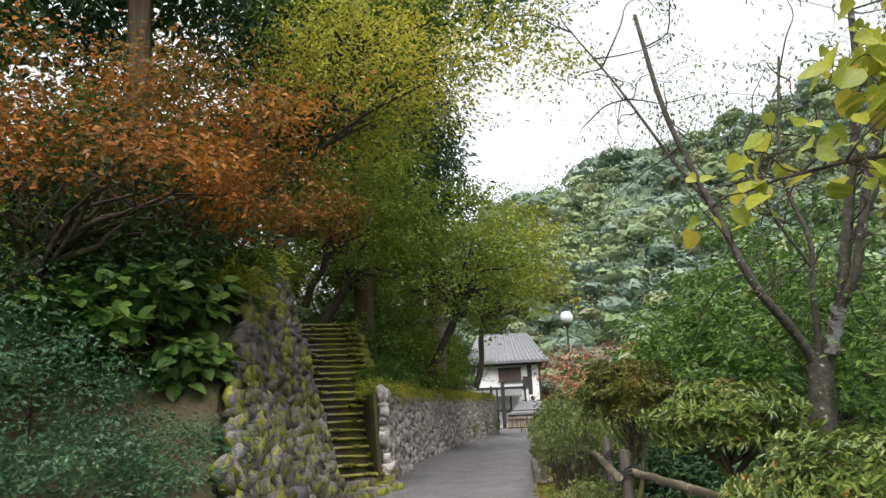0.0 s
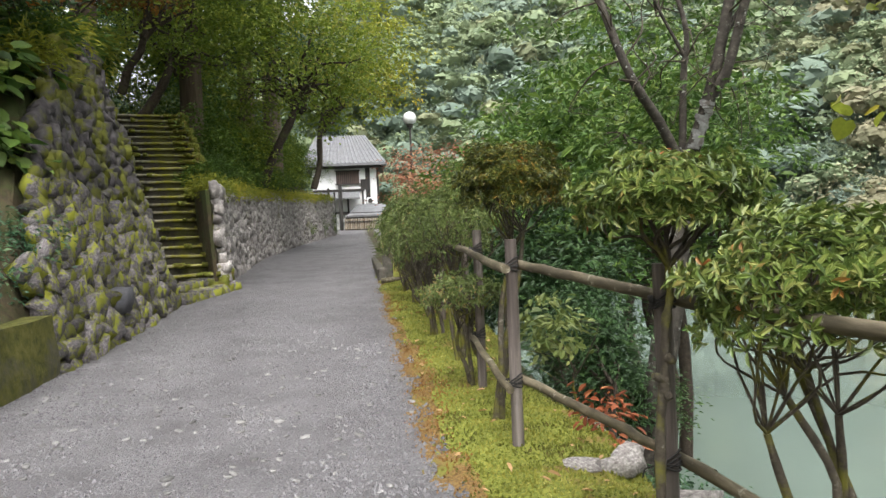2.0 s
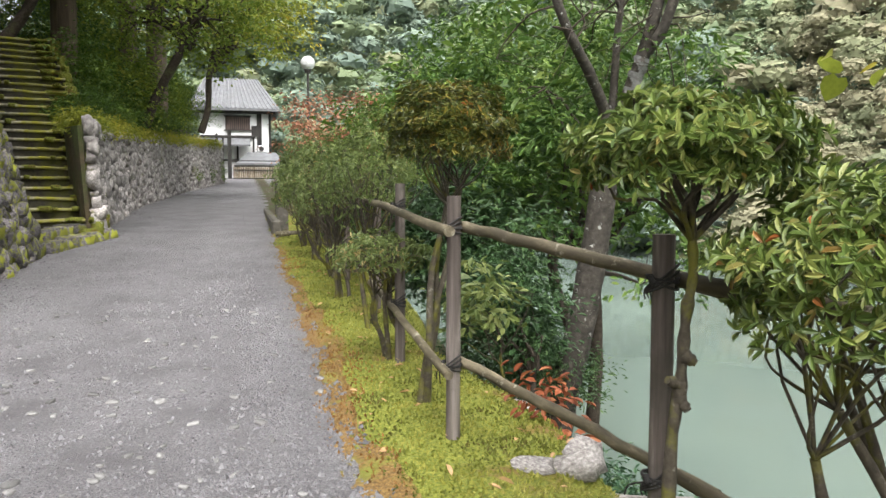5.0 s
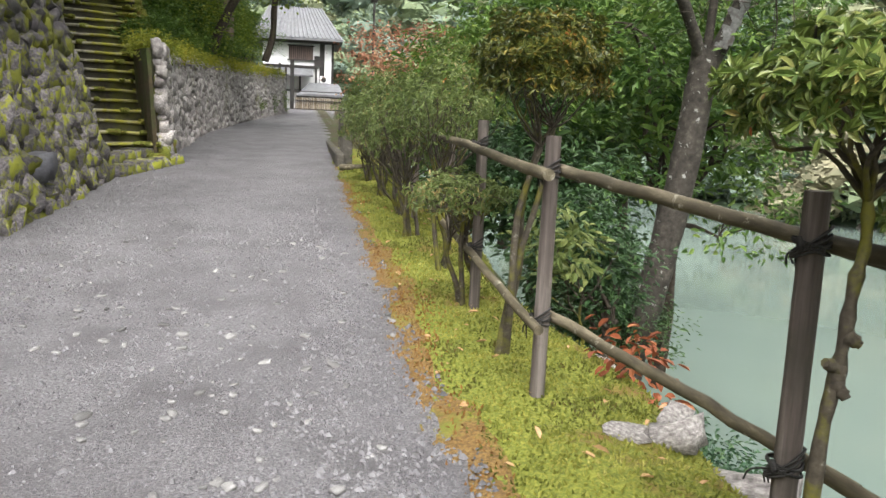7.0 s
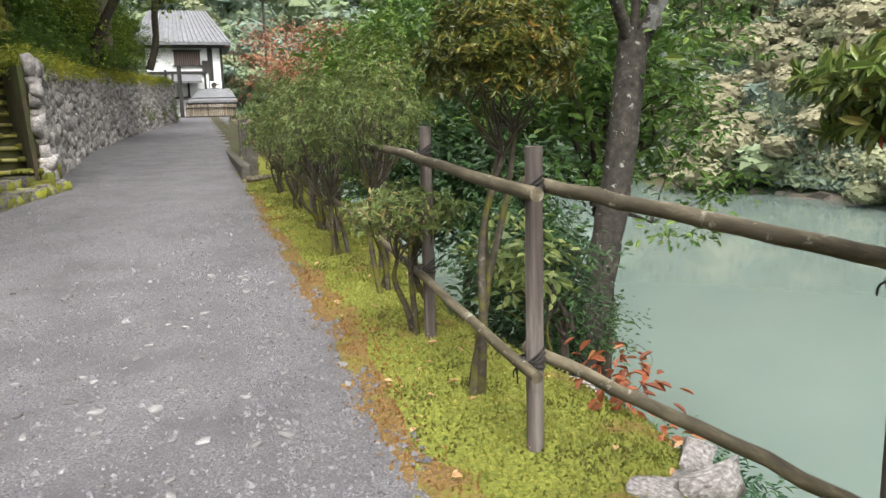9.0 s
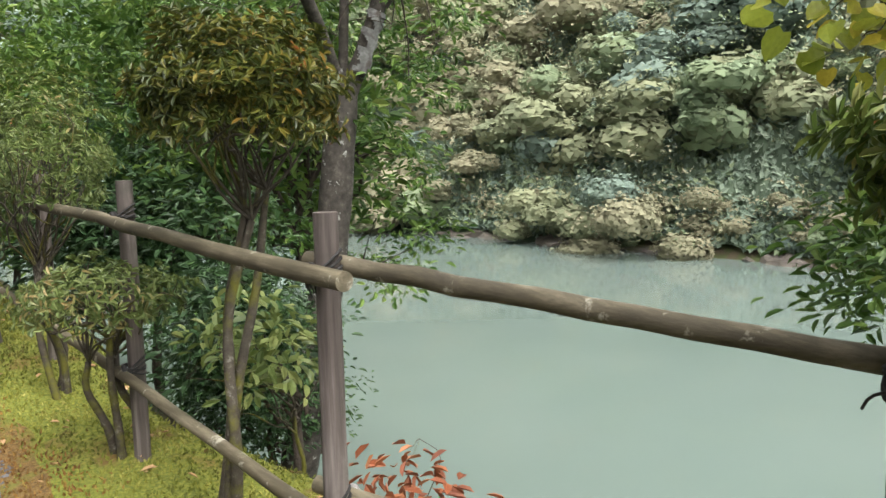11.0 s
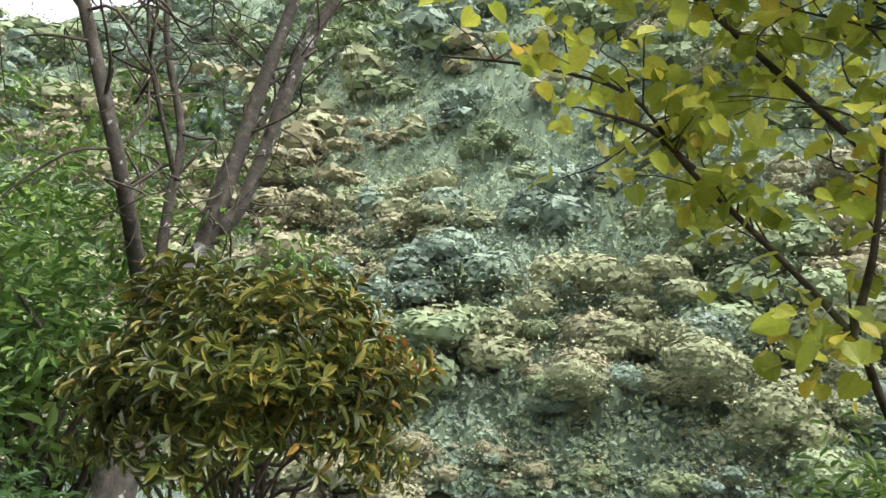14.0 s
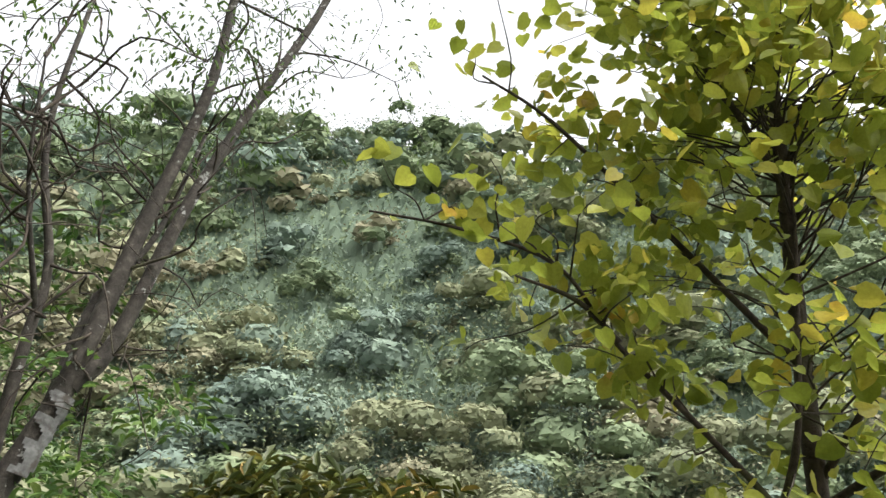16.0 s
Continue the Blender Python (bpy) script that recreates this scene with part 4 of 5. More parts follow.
# ---- the leaning lichen-spotted tree by the water ----
lean_tree = thing("lichen_tree", "grey lichen-spotted tree with several forked trunks over the lake", "tree")
rt = np.random.default_rng(61)
TRUNK = smooth_line([(3.38, 8.03, -1.7), (3.5, 7.98, -0.9), (3.63, 7.9, -0.2), (3.78, 7.82, 0.9), (3.87, 7.76, 2.0)], 6)
part("trunk", mesh_np("trunk", tube(TRUNK, 0.165, 0.135, 14, 0.06), True), BARK, lean_tree)
FORKS = [([(3.86, 7.77, 1.85), (3.55, 7.58, 2.3), (3.16, 7.36, 2.78), (2.86, 7.44, 3.68), (2.5, 7.6, 4.9), (2.3, 7.75, 6.3)], 0.075, 0.03),
         ([(3.9, 7.74, 1.85), (4.0, 7.62, 2.2), (4.12, 7.48, 2.75), (4.28, 7.32, 3.68), (4.45, 7.1, 4.8), (4.5, 7.0, 5.9)], 0.105, 0.04),
         ([(4.1, 7.5, 2.55), (4.22, 7.34, 2.85), (4.43, 7.1, 3.9), (4.67, 6.86, 4.76), (5.03, 6.46, 6.06), (5.2, 6.3, 7.2)], 0.075, 0.03),
         ([(3.87, 7.76, 1.95), (3.89, 7.71, 2.78), (3.93, 7.7, 3.3), (3.78, 7.8, 4.2), (3.95, 7.8, 5.6)], 0.055, 0.02),
         ([(3.92, 7.74, 1.9), (4.08, 7.66, 2.3), (4.28, 7.6, 3.13), (4.63, 7.45, 3.76), (5.0, 7.4, 4.8)], 0.05, 0.02),
         ([(2.86, 7.44, 3.68), (2.6, 7.9, 4.4), (2.1, 8.3, 5.6), (1.6, 8.6, 6.6)], 0.035, 0.012),
         ([(3.9, 7.7, 3.0), (3.5, 7.6, 3.7), (3.3, 7.5, 4.4)], 0.025, 0.008)]
tips = []
for pts, a, b in FORKS:
    line = smooth_line(pts, 6)
    part("limb", mesh_np("limb", tube(line, a * 0.8, b * 0.8, 11, 0.06), True), BARK, lean_tree)
    bits = []
    for k in range(16):
        s = line[rt.integers(len(line) // 3, len(line))]
        e = s + unit(rt.normal(0, 1, 3) + (0, 0, 0.35)) * rt.uniform(0.35, 1.1)
        bits += limb(s, e, rt, 0.012, 0.004, 0.2, 5, 6)
        for q in range(3):
            e2 = e + rt.normal(0, 0.25, 3)
            bits += limb(e, e2, rt, 0.004, 0.002, 0.2, 4, 4)
            if e2[2] > 4.3:
                tips.append(e2)
    tagged(part("twig", mesh_np("twig", bits, True), DARKBARK, lean_tree), kind="stuff")
part("foliage", mesh_np("foliage", [sprays(np.array(tips), 16, 0.13, 1.0, 0.055, "oval", 0.4, 1.2, rt)]), MIDGREEN, lean_tree, "sparse drooping leaves")
white = smooth_line([(3.96, 7.66, 2.02), (4.02, 7.595, 2.3), (4.075, 7.535, 2.5)], 5)
wv2, wf2 = tube(smooth_line(white, 3), 0.106, 0.098, 36, 0.04, False)[0]
mid = wv2[wf2].mean(1)
core = white[np.argmin(np.linalg.norm(mid[:, None] - white[None], axis=2), axis=1)]
wf2 = wf2[(unit(mid - core) @ np.array([-0.35, -0.93, 0.0])) > 0.68 + 0.45 * np.sin(mid[:, 2] * 23) * np.sin(mid[:, 0] * 40 + mid[:, 2] * 9)]
part("peeled_bark", mesh_np("peeled_bark", [(wv2, wf2)], True), WHITEPATCH, lean_tree, "white peeled bark patch")

# ---- the large-leaved tree by the fence ----
lime = thing("large_leaved_tree", "tree with large yellow-green heart-shaped leaves and dark thin branches", "tree")
rl = np.random.default_rng(62)
part("trunk", mesh_np("trunk", tube(smooth_line([(4.3, 3.2, -3.2), (4.2, 3.28, 0), (4.14, 3.3, 2.0), (4.14, 3.25, 3.6), (4.1, 3.2, 5.2)], 6), 0.075, 0.03, 10, 0.05), True), DARKBARK, lime)
BOUGHS = [[(4.16, 3.3, 1.2), (3.95, 3.45, 1.6), (3.75, 3.55, 1.85), (3.85, 3.85, 2.25), (3.9, 4.23, 2.7), (3.85, 4.5, 3.1), (3.75, 5.0, 3.3), (3.65, 5.5, 3.4)],
          [(3.75, 3.55, 1.85), (3.7, 3.45, 2.2), (3.72, 3.38, 2.7), (3.8, 3.3, 3.3)],
          [(3.9, 4.2, 2.68), (3.85, 4.4, 2.9), (3.7, 4.7, 3.0)], [(4.14, 3.3, 2.6), (4.0, 3.9, 3.3), (3.9, 4.5, 4.0), (3.8, 4.9, 4.3)],
          [(4.14, 3.3, 2.0), (3.9, 2.9, 2.6), (3.6, 2.5, 3.0)], [(4.12, 3.25, 3.6), (3.8, 3.7, 4.3), (3.7, 4.2, 4.9)],
          [(4.14, 3.3, 1.9), (3.4, 2.9, 2.2), (2.8, 2.5, 2.4), (2.2, 2.15, 2.4), (1.7, 2.05, 2.3)], [(2.6, 2.4, 2.42), (2.4, 2.1, 2.65), (2.2, 1.95, 2.8)]]
ltips = []
for pts in BOUGHS:
    line = smooth_line(pts, 5)
    part("branch", mesh_np("branch", tube(line, 0.022, 0.007, 7, 0.08), True), DARKBARK, lime)
    bits = []
    for k in range(len(line) * 3 // 4):
        s = line[rl.integers(len(line) // 4, len(line))]
        near = pts[-1][0] < 3
        e = s + rl.normal(0, 1, 3) * ((0.24, 0.2, 0.2) if near else (0.3, 0.3, 0.2))
        e[2] += 0.1
        bits += limb(s, e, rl, 0.006, 0.002, 0.15, 5, 6)
        ltips += [e, (s + e) / 2 + rl.normal(0, 0.05, 3)]
    tagged(part("twig", mesh_np("twig", bits, True), DARKBARK, lime), kind="stuff")
dense = np.concatenate([crown_tips(120, (4.1, 3.2, 3.8), (0.9, 1.3, 1.5), rl, 0.2, -0.7), crown_tips(130, (3.9, 3.3, 4.5), (0.8, 1.2, 0.9), rl, 0.2, -0.8)])
bits = []
for e in dense[::2]:
    s = np.array((4.12, 3.24, min(max(e[2] - 0.45, 2.2), 5.0)))
    bits += limb(s, e, rl, 0.008, 0.002, 0.15, 5, 6)
tagged(part("twig", mesh_np("twig", bits, True), DARKBARK, lime), kind="stuff")
ltips = np.concatenate([np.array(ltips), dense, dense + rl.normal(0, 0.1, dense.shape)])
n = len(ltips) * 5
at = np.repeat(ltips, 5, 0) + rl.normal(0, 0.09, (n, 3))
along = unit(rl.normal(0, 1, (n, 3)) * (1, 1, 0.35) - (0, 0, 0.55))
face = unit(rl.normal(0, 0.55, (n, 3)) + (0, 0, 0.8))
ln = rl.uniform(0.05, 0.14, n)
part("foliage", mesh_np("foliage", [blades(at, along, face, ln, ln * 0.95, "round")]), BIGLEAF, lime, "large round yellow-green leaves")

tree("bank_bush", "dark and yellow-green leafy bush overhanging the water", (4.8, 2.8, -2.6), (4.5, 3.0, 0.2), (4.25, 3.2, 0.85), (0.95, 0.8, 0.6), 150, 20, 0.12, 0.085, BROADGREEN, DARKBARK, 0.03, "oval", 0.45, 12, 0.5, 63)

# ---- rough stones ----
def stone_mesh(name, seed, flat=0.75, mat=BOULDER):
    rng = np.random.default_rng(seed)
    bm = bmesh.new()
    bmesh.ops.create_cube(bm, size=1)
    bmesh.ops.subdivide_edges(bm, edges=bm.edges[:], cuts=1, use_grid_fill=True)
    for v in bm.verts:
        d = v.co.normalized()
        c = v.co.lerp(d * 0.62, 0.36)
        k = 1 + 0.4 * noise.noise(d * 1.7 + Vector((seed * 3.1, 0, 0))) + rng.uniform(-0.1, 0.1)
        v.co = Vector((c.x * k, c.y * k * flat, c.z * k))
    me = bpy.data.meshes.new(name)
    bm.to_mesh(me)
    bm.free()
    me.polygons.foreach_set("use_smooth", np.full(len(me.polygons), True))
    me.materials.append(mat)
    return me


def arrays(me):
    v = np.zeros(len(me.vertices) * 3)
    me.vertices.foreach_get("co", v)
    return v.reshape(-1, 3), np.array([p.vertices[:] for p in me.polygons])


def stone_wall(wall, line, low, high, size, lean, meshes, rng, cap=300, near=1e9, sink=0.0):
    """Coursed rough stones over a leaning face; the near ones are pieces, the rest one mesh."""
    line = np.array(line, float)
    seg = np.linalg.norm(np.diff(line, axis=0), axis=1)
    s = np.concatenate([[0], np.cumsum(seg)])
    count, rest, h = 0, [], 0.0
    top_most = 6.0
    while h < top_most:
        u = rng.uniform(0, size)
        while u < s[-1]:
            wd = size * rng.uniform(0.65, 1.5)
            um = u + wd / 2
            x, y = np.interp(um, s, line[:, 0]), np.interp(um, s, line[:, 1])
            k = min(np.searchsorted(s, um), len(line) - 1)
            t = (line[k] - line[k - 1]) / seg[k - 1]
            nrm = np.array([t[1], -t[0]])
            z0, z1 = low(x, y), high(x, y)
            z = z0 + h + size * 0.35 + rng.normal(0, size * 0.1)
            if z < z1:
                inn = lean * max(z - float(path_height(y)), 0)
                px, py = x - nrm[0] * (inn + sink) + rng.normal(0, 0.02), y - nrm[1] * (inn + sink) + rng.normal(0, 0.02)
                m = pose(px, py, z, rng.normal(0, 20), rng.normal(0, 32), math.degrees(math.atan2(t[1], t[0])) + rng.normal(0, 12)) @ Matrix.Diagonal((wd * 1.12, size * rng.uniform(0.9, 1.3), size * rng.uniform(0.9, 1.5), 1))
                me = meshes[rng.integers(len(meshes))]
                if count < cap and y < near:
                    ob = new("stone", me)
                    ob.parent = wall
                    ob.matrix_basis = m
                    count += 1
                else:
                    v, f = arrays(me)
                    mm = np.array(m)
                    rest.append((v @ mm[:3, :3].T + mm[:3, 3], f))
            u += wd
        h += size * 0.78
    if rest:
        ob = part("rubble", mesh_np("rubble", rest, True), meshes[0].materials[0], wall)
        tagged(ob, kind="stuff")


def backing(name, line, low, high, lean, label, sink, thin=0.5):
    """The earth-filled core behind a stone face."""
    p = smooth_line([(*q, 0) for q in line], 6)
    v = []
    for q, (x, y, _) in enumerate(p):
        a, b = low(x, y) - 0.2, high(x, y)
        deep = min(0.5, thin + 0.03 * q)
        d = lean * max(b - float(path_height(y)), 0)
        v += [(x - sink, y + sink * 0.3, a), (x - sink - d, y + sink * 0.3, b - 0.06), (x - sink - d - deep, y + 0.6 * deep, b - 0.06), (x - sink - deep, y + 0.6 * deep, a)]
    n = len(p)
    f = [[4 * i + j, 4 * i + 4 + j, 4 * i + 4 + (j + 1) % 4, 4 * i + (j + 1) % 4] for i in range(n - 1) for j in range(4)] + [[3, 2, 1, 0], [4 * n - 4, 4 * n - 3, 4 * n - 2, 4 * n - 1]]
    ob = part(name, mesh_np(name, [(v, f)]), SOIL)
    return tagged(ob, label, "wall", kind="structure")


def stair_z(x, y):
    along = (x - STAIR_FOOT[0]) * STAIR_DIR[0] + (y - STAIR_FOOT[1]) * STAIR_DIR[1]
    return 0.33 + min(max(along / STAIR_RUN, 0), STEPS) * STAIR_RISE


rs = np.random.default_rng(71)
boulders = [stone_mesh("boulder", k, 0.8) for k in range(10)]
rubbles = [stone_mesh("rubble", 20 + k, 0.7, RUBBLE) for k in range(10)]
LW = [(-2.42, 7.2), (-2.36, 8.9), (-2.46, 12.1), (-3.12, 13.6), (-4.3, 16.7), (-5.5, 19.8)]
lw_low = lambda x, y: float(path_height(y)) - 0.05 if y < 13.3 else stair_z(x, y) - 0.1
lw_high = lambda x, y: float(np.interp(y, *WALL_TOP)) + 0.05
wall_left = backing("wall_left", LW, lw_low, lw_high, 0.27, "leaning retaining wall of rough mossy boulders beside the stairs", 0.18)
stone_wall(wall_left, LW, lw_low, lw_high, 0.2, 0.27, boulders, rs, 300, 13.2)
rw_low = lambda x, y: float(path_height(y)) - 0.05
rw_high = lambda x, y: float(path_height(y)) + 1.93
wall_right = backing("wall_right", [tuple(q) for q in RWALL], rw_low, rw_high, 0.06, "upright dry-stone retaining wall with moss along its top", 0.1, 0.06)
stone_wall(wall_right, RWALL, rw_low, rw_high, 0.19, 0.06, rubbles, rs, 300, 21)
edge = STAIR_FOOT + STAIR_SIDE * (STAIR_HALF + 0.02)
# earth fill between the stairs and the right wall
base = [tuple(edge + STAIR_DIR * 0.25 - STAIR_SIDE * 0.04), (-2.1, 14.62), (-2.38, 16.5), tuple(edge + STAIR_DIR * 3.4 + STAIR_SIDE * 0.42)]
bm = bmesh.new()
low = [bm.verts.new((x, y, 0.0)) for x, y in base]
top = [bm.verts.new((x, y, z)) for (x, y), z in zip(base, (1.75, 1.9, 2.1, 2.2))]
bm.faces.new(low[::-1])
bm.faces.new(top)
for k in range(4):
    bm.faces.new((low[k], low[(k + 1) % 4], top[(k + 1) % 4], top[k]))
tagged(part("ground_fill", bm, MOSS), "mossy earth between the stairs and the wall", "earth", kind="structure")

# low mossy wall of the planting bed
bm = bmesh.new()
bmesh.ops.create_cube(bm, size=1)
bmesh.ops.scale(bm, vec=(0.5, 12.0, 0.85), verts=bm.verts)
bmesh.ops.subdivide_edges(bm, edges=[e for e in bm.edges if abs((e.verts[0].co - e.verts[1].co).y) > 1], cuts=70, use_grid_fill=True)
bmesh.ops.subdivide_edges(bm, edges=[e for e in bm.edges if abs((e.verts[0].co - e.verts[1].co).z) > 0.5], cuts=5, use_grid_fill=True)
for v in bm.verts:
    v.co.x += 0.05 * noise.noise(v.co * 2.2) - 0.06 * v.co.z
    v.co.z += 0.05 * noise.noise(v.co * 1.3 + Vector((5, 0, 0)))
low_wall = part("wall_bed", bm, MOSSWALL)
low_wall.location = (-2.66, 1.25, 0.21)
tagged(low_wall, "low moss-covered concrete wall of the planting bed", "wall", kind="structure")

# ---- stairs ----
# Shade contrast put into colour: risers dark, tread slabs pale, both with moss.
RISER = surface("shade_dark_mossy_riser", [(0.3, (0.02, 0.018, 0.013)), (0.6, (0.05, 0.045, 0.034)), (0.78, (0.12, 0.11, 0.09))], 10, (0.06, 0.06, 0.01), 2.2, (0.5, 0.66), 0.95, 0.5, 0.02, vary=0.2)
TREAD = surface("lightened_tread_stone", [(0.3, (0.14, 0.13, 0.1)), (0.55, (0.26, 0.245, 0.19)), (0.75, (0.4, 0.37, 0.3))], 12, (0.24, 0.23, 0.03), 2.0, (0.46, 0.6), 0.9, 0.5, 0.02, vary=0.2)


def box3(w, d, h):
    bm = bmesh.new()
    bmesh.ops.create_cube(bm, size=1)
    bmesh.ops.scale(bm, vec=(w, d, h), verts=bm.verts)
    bmesh.ops.bevel(bm, geom=[e for e in bm.edges if all(v.co.y < 0 for v in e.verts)], offset=0.015, segments=1, affect="EDGES")
    bmesh.ops.subdivide_edges(bm, edges=[e for e in bm.edges if abs((e.verts[0].co - e.verts[1].co).x) > 0.5], cuts=9, use_grid_fill=True)
    return bm


stairs = thing("stone_stairs", "steep narrow stone stairs with moss along the tread edges", "stairs")
moss_lumps = [stone_mesh("moss_lump", 40 + k, 0.8, MOSS) for k in range(4)]
for k in range(STEPS):
    grow = min(0.42, 0.14 * STAIR_RUN * k)
    c = STAIR_FOOT + STAIR_DIR * STAIR_RUN * k + STAIR_SIDE * grow / 2
    bm = bmesh.new()
    bmesh.ops.create_cube(bm, size=1)
    bmesh.ops.scale(bm, vec=(2 * STAIR_HALF + 0.2 + grow, 0.5, STAIR_RISE + 0.12), verts=bm.verts)
    bmesh.ops.subdivide_edges(bm, edges=[e for e in bm.edges if abs((e.verts[0].co - e.verts[1].co).x) > 0.5], cuts=9, use_grid_fill=True)
    bmesh.ops.bevel(bm, geom=[e for e in bm.edges if all(v.co.y < 0 and v.co.z > 0 for v in e.verts)], offset=0.025, segments=2, affect="EDGES")
    for v in bm.verts:
        v.co.y += 0.025 * noise.noise(Vector((v.co.x * 3, k * 7.3, v.co.z * 2)))
        v.co.z += 0.014 * noise.noise(Vector((v.co.x * 2.5, k * 3.7, v.co.y * 2)))
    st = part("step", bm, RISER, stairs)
    st.matrix_basis = pose(c[0] + STAIR_DIR[0] * 0.27, c[1] + STAIR_DIR[1] * 0.27, 0.33 + STAIR_RISE * (k + 0.5) - 0.075, 0, rs.normal(0, 0.8), math.degrees(math.atan2(STAIR_SIDE[1], STAIR_SIDE[0])) + rs.normal(0, 1))
    bm = box3(2 * STAIR_HALF + 0.2 + grow, 0.42, 0.05)
    for v in bm.verts:
        v.co.y += 0.03 * noise.noise(Vector((v.co.x * 3.3, k * 5.3, 0)))
        v.co.z += 0.014 * noise.noise(Vector((v.co.x * 2.9, k * 2.7, v.co.y * 2)))
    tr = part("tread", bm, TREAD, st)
    tr.location = (0, -0.09, STAIR_RISE / 2 + 0.055)
    for q in range(5):
        side = STAIR_HALF * (rs.uniform(0.5, 1.0) if rs.random() < 0.72 else rs.uniform(-1, 0.4))
        p = c + STAIR_SIDE * (side + grow / 2 * math.copysign(1, side)) + STAIR_DIR * rs.uniform(-0.05, 0.03)
        ob = new("moss_cushion", moss_lumps[rs.integers(4)])
        ob.parent = stairs
        ob.matrix_basis = pose(p[0], p[1], 0.33 + STAIR_RISE * (k + 1) - 0.01, 0, 0, rs.uniform(0, 360)) @ Matrix.Diagonal((rs.uniform(0.12, 0.3), rs.uniform(0.08, 0.13), rs.uniform(0.05, 0.1), 1))
edge_stones = [stone_mesh("edge_stone", 60 + k, 0.7, MOSS) for k in range(4)]
for k in range(STEPS * 2):
    p = STAIR_FOOT + STAIR_DIR * STAIR_RUN * (k * 0.5 + 0.5) + STAIR_SIDE * (STAIR_HALF + rs.uniform(0.1, 0.22) + min(0.42, 0.07 * STAIR_RUN * k))
    ob = new("edge_stone", edge_stones[k % 4])
    ob.parent = stairs
    ob.matrix_basis = pose(p[0], p[1], stair_z(*p) + rs.uniform(-0.05, 0.1), 0, 0, rs.uniform(0, 360)) @ Matrix.Diagonal((rs.uniform(0.16, 0.26), rs.uniform(0.16, 0.26), rs.uniform(0.16, 0.28), 1))
kerb = thing("kerb_stones", "rough kerb stones at the foot of the stairs", "kerb")
for k, f in enumerate(np.linspace(0.02, 0.98, 7)):
    for row in range(2):
        x, y = -2.42 + 0.42 * f - 0.28 * row, 12.5 + 1.9 * f + 0.12 * row
        ob = new("stone", boulders[rs.integers(10)])
        ob.parent = kerb
        ob.matrix_basis = pose(x, y, float(path_height(y)) + 0.04 + 0.13 * row, 0, 0, 75 + rs.normal(0, 8)) @ Matrix.Diagonal((0.42, 0.36, 0.26, 1))
darkstone = part("round_boulder", stone_mesh("round_boulder", 91, 0.95), None)
darkstone.matrix_basis = pose(-2.42, 9.1, 0.62) @ Matrix.Diagonal((0.32, 0.32, 0.3, 1))
darkstone.data.materials[0] = surface("dark_smooth_stone", [(0.3, (0.04, 0.04, 0.045)), (0.7, (0.09, 0.09, 0.1))], 12, rough=0.6)
tagged(darkstone, "smooth dark round boulder lying on the wall foot", "boulder")

# ---- plants of the bed and the wall ----
def clump(name, label, x, y, z, radii, tips, leaves, spread, size, mat, seed, shape="sliver", ratio=0.45, flat=0.5):
    return tree(name, label, (x, y, z - radii[2]), (x, y, z - radii[2] * 0.4), (x, y, z), radii, tips, leaves, spread, size, mat, DARKBARK, 0.02, shape, ratio, 8, flat, seed, "plants on the bed and wall")


for k, (x, y, z, r) in enumerate(((-3.35, 7.0, 1.15, 0.75), (-3.3, 5.6, 1.0, 0.8), (-3.5, 4.0, 1.1, 0.9), (-3.5, 2.3, 1.1, 0.9), (-4.2, 6.2, 1.9, 1.0), (-4.3, 4.4, 2.0, 1.1), (-3.0, 7.9, 1.3, 0.4), (-4.4, 2.4, 2.2, 1.2))):
    clump("fern_bush", "feathery blue-green shrub hanging over the mossy bed", x, y, z, (r, r, r * 0.75), int(150 * r), 30, 0.12, 0.055, FERN, 100 + k, ratio=0.5)
for k, (x, y, z, r) in enumerate(((-3.45, 8.3, 2.35, 0.5), (-3.75, 9.2, 3.3, 0.55), (-4.0, 8.4, 3.2, 0.65), (-4.3, 7.6, 2.9, 0.8), (-4.5, 9.4, 3.9, 0.7))):
    clump("broadleaf_plant", "large-leaved green plant growing on the wall", x, y, z, (r, r, r * 0.6), 46, 7, 0.12, 0.2, BROADGREEN, 110 + k, "round", 0.85)
for k in range(14):
    y = 9.8 + k * 0.75
    on_stair = y > 12.4
    x = (-2.46 - 0.27 * lw_high(0, y) - 0.1) if not on_stair else float(np.interp(y, [12.1, 13.6, 19.8], [-3.4, -4.0, -6.4]))
    clump("wall_top_grass", "tufts of long grass and moss over the wall top", x, y, lw_high(0, y) + 0.05, (0.3, 0.35, 0.2), 46, 26, 0.12, 0.14, (YELLOWGREEN, MIDGREEN)[k % 2], 120 + k, ratio=0.12, flat=0.9)
for k in range(21):
    y = 15.2 + k * 1.25
    x = float(np.interp(y, RWALL[:, 1], RWALL[:, 0])) - 0.25
    clump("wall_top_moss", "mossy fringe over the wall top", x, y, float(path_height(y)) + 1.95, (0.3, 0.7, 0.16), 60, 20, 0.1, 0.09, YELLOWGREEN, 150 + k, ratio=0.3, flat=0.8)

# ---- house and gate at the path's end ----
def box(x0, x1, y0, y1, z0, z1, bevel=0.0):
    bm = bmesh.new()
    bmesh.ops.create_cube(bm, size=1)
    bmesh.ops.scale(bm, vec=(x1 - x0, y1 - y0, z1 - z0), verts=bm.verts)
    bmesh.ops.translate(bm, vec=((x0 + x1) / 2, (y0 + y1) / 2, (z0 + z1) / 2), verts=bm.verts)
    if bevel:
        bmesh.ops.bevel(bm, geom=bm.edges[:], offset=bevel, segments=1, affect="EDGES")
    return bm


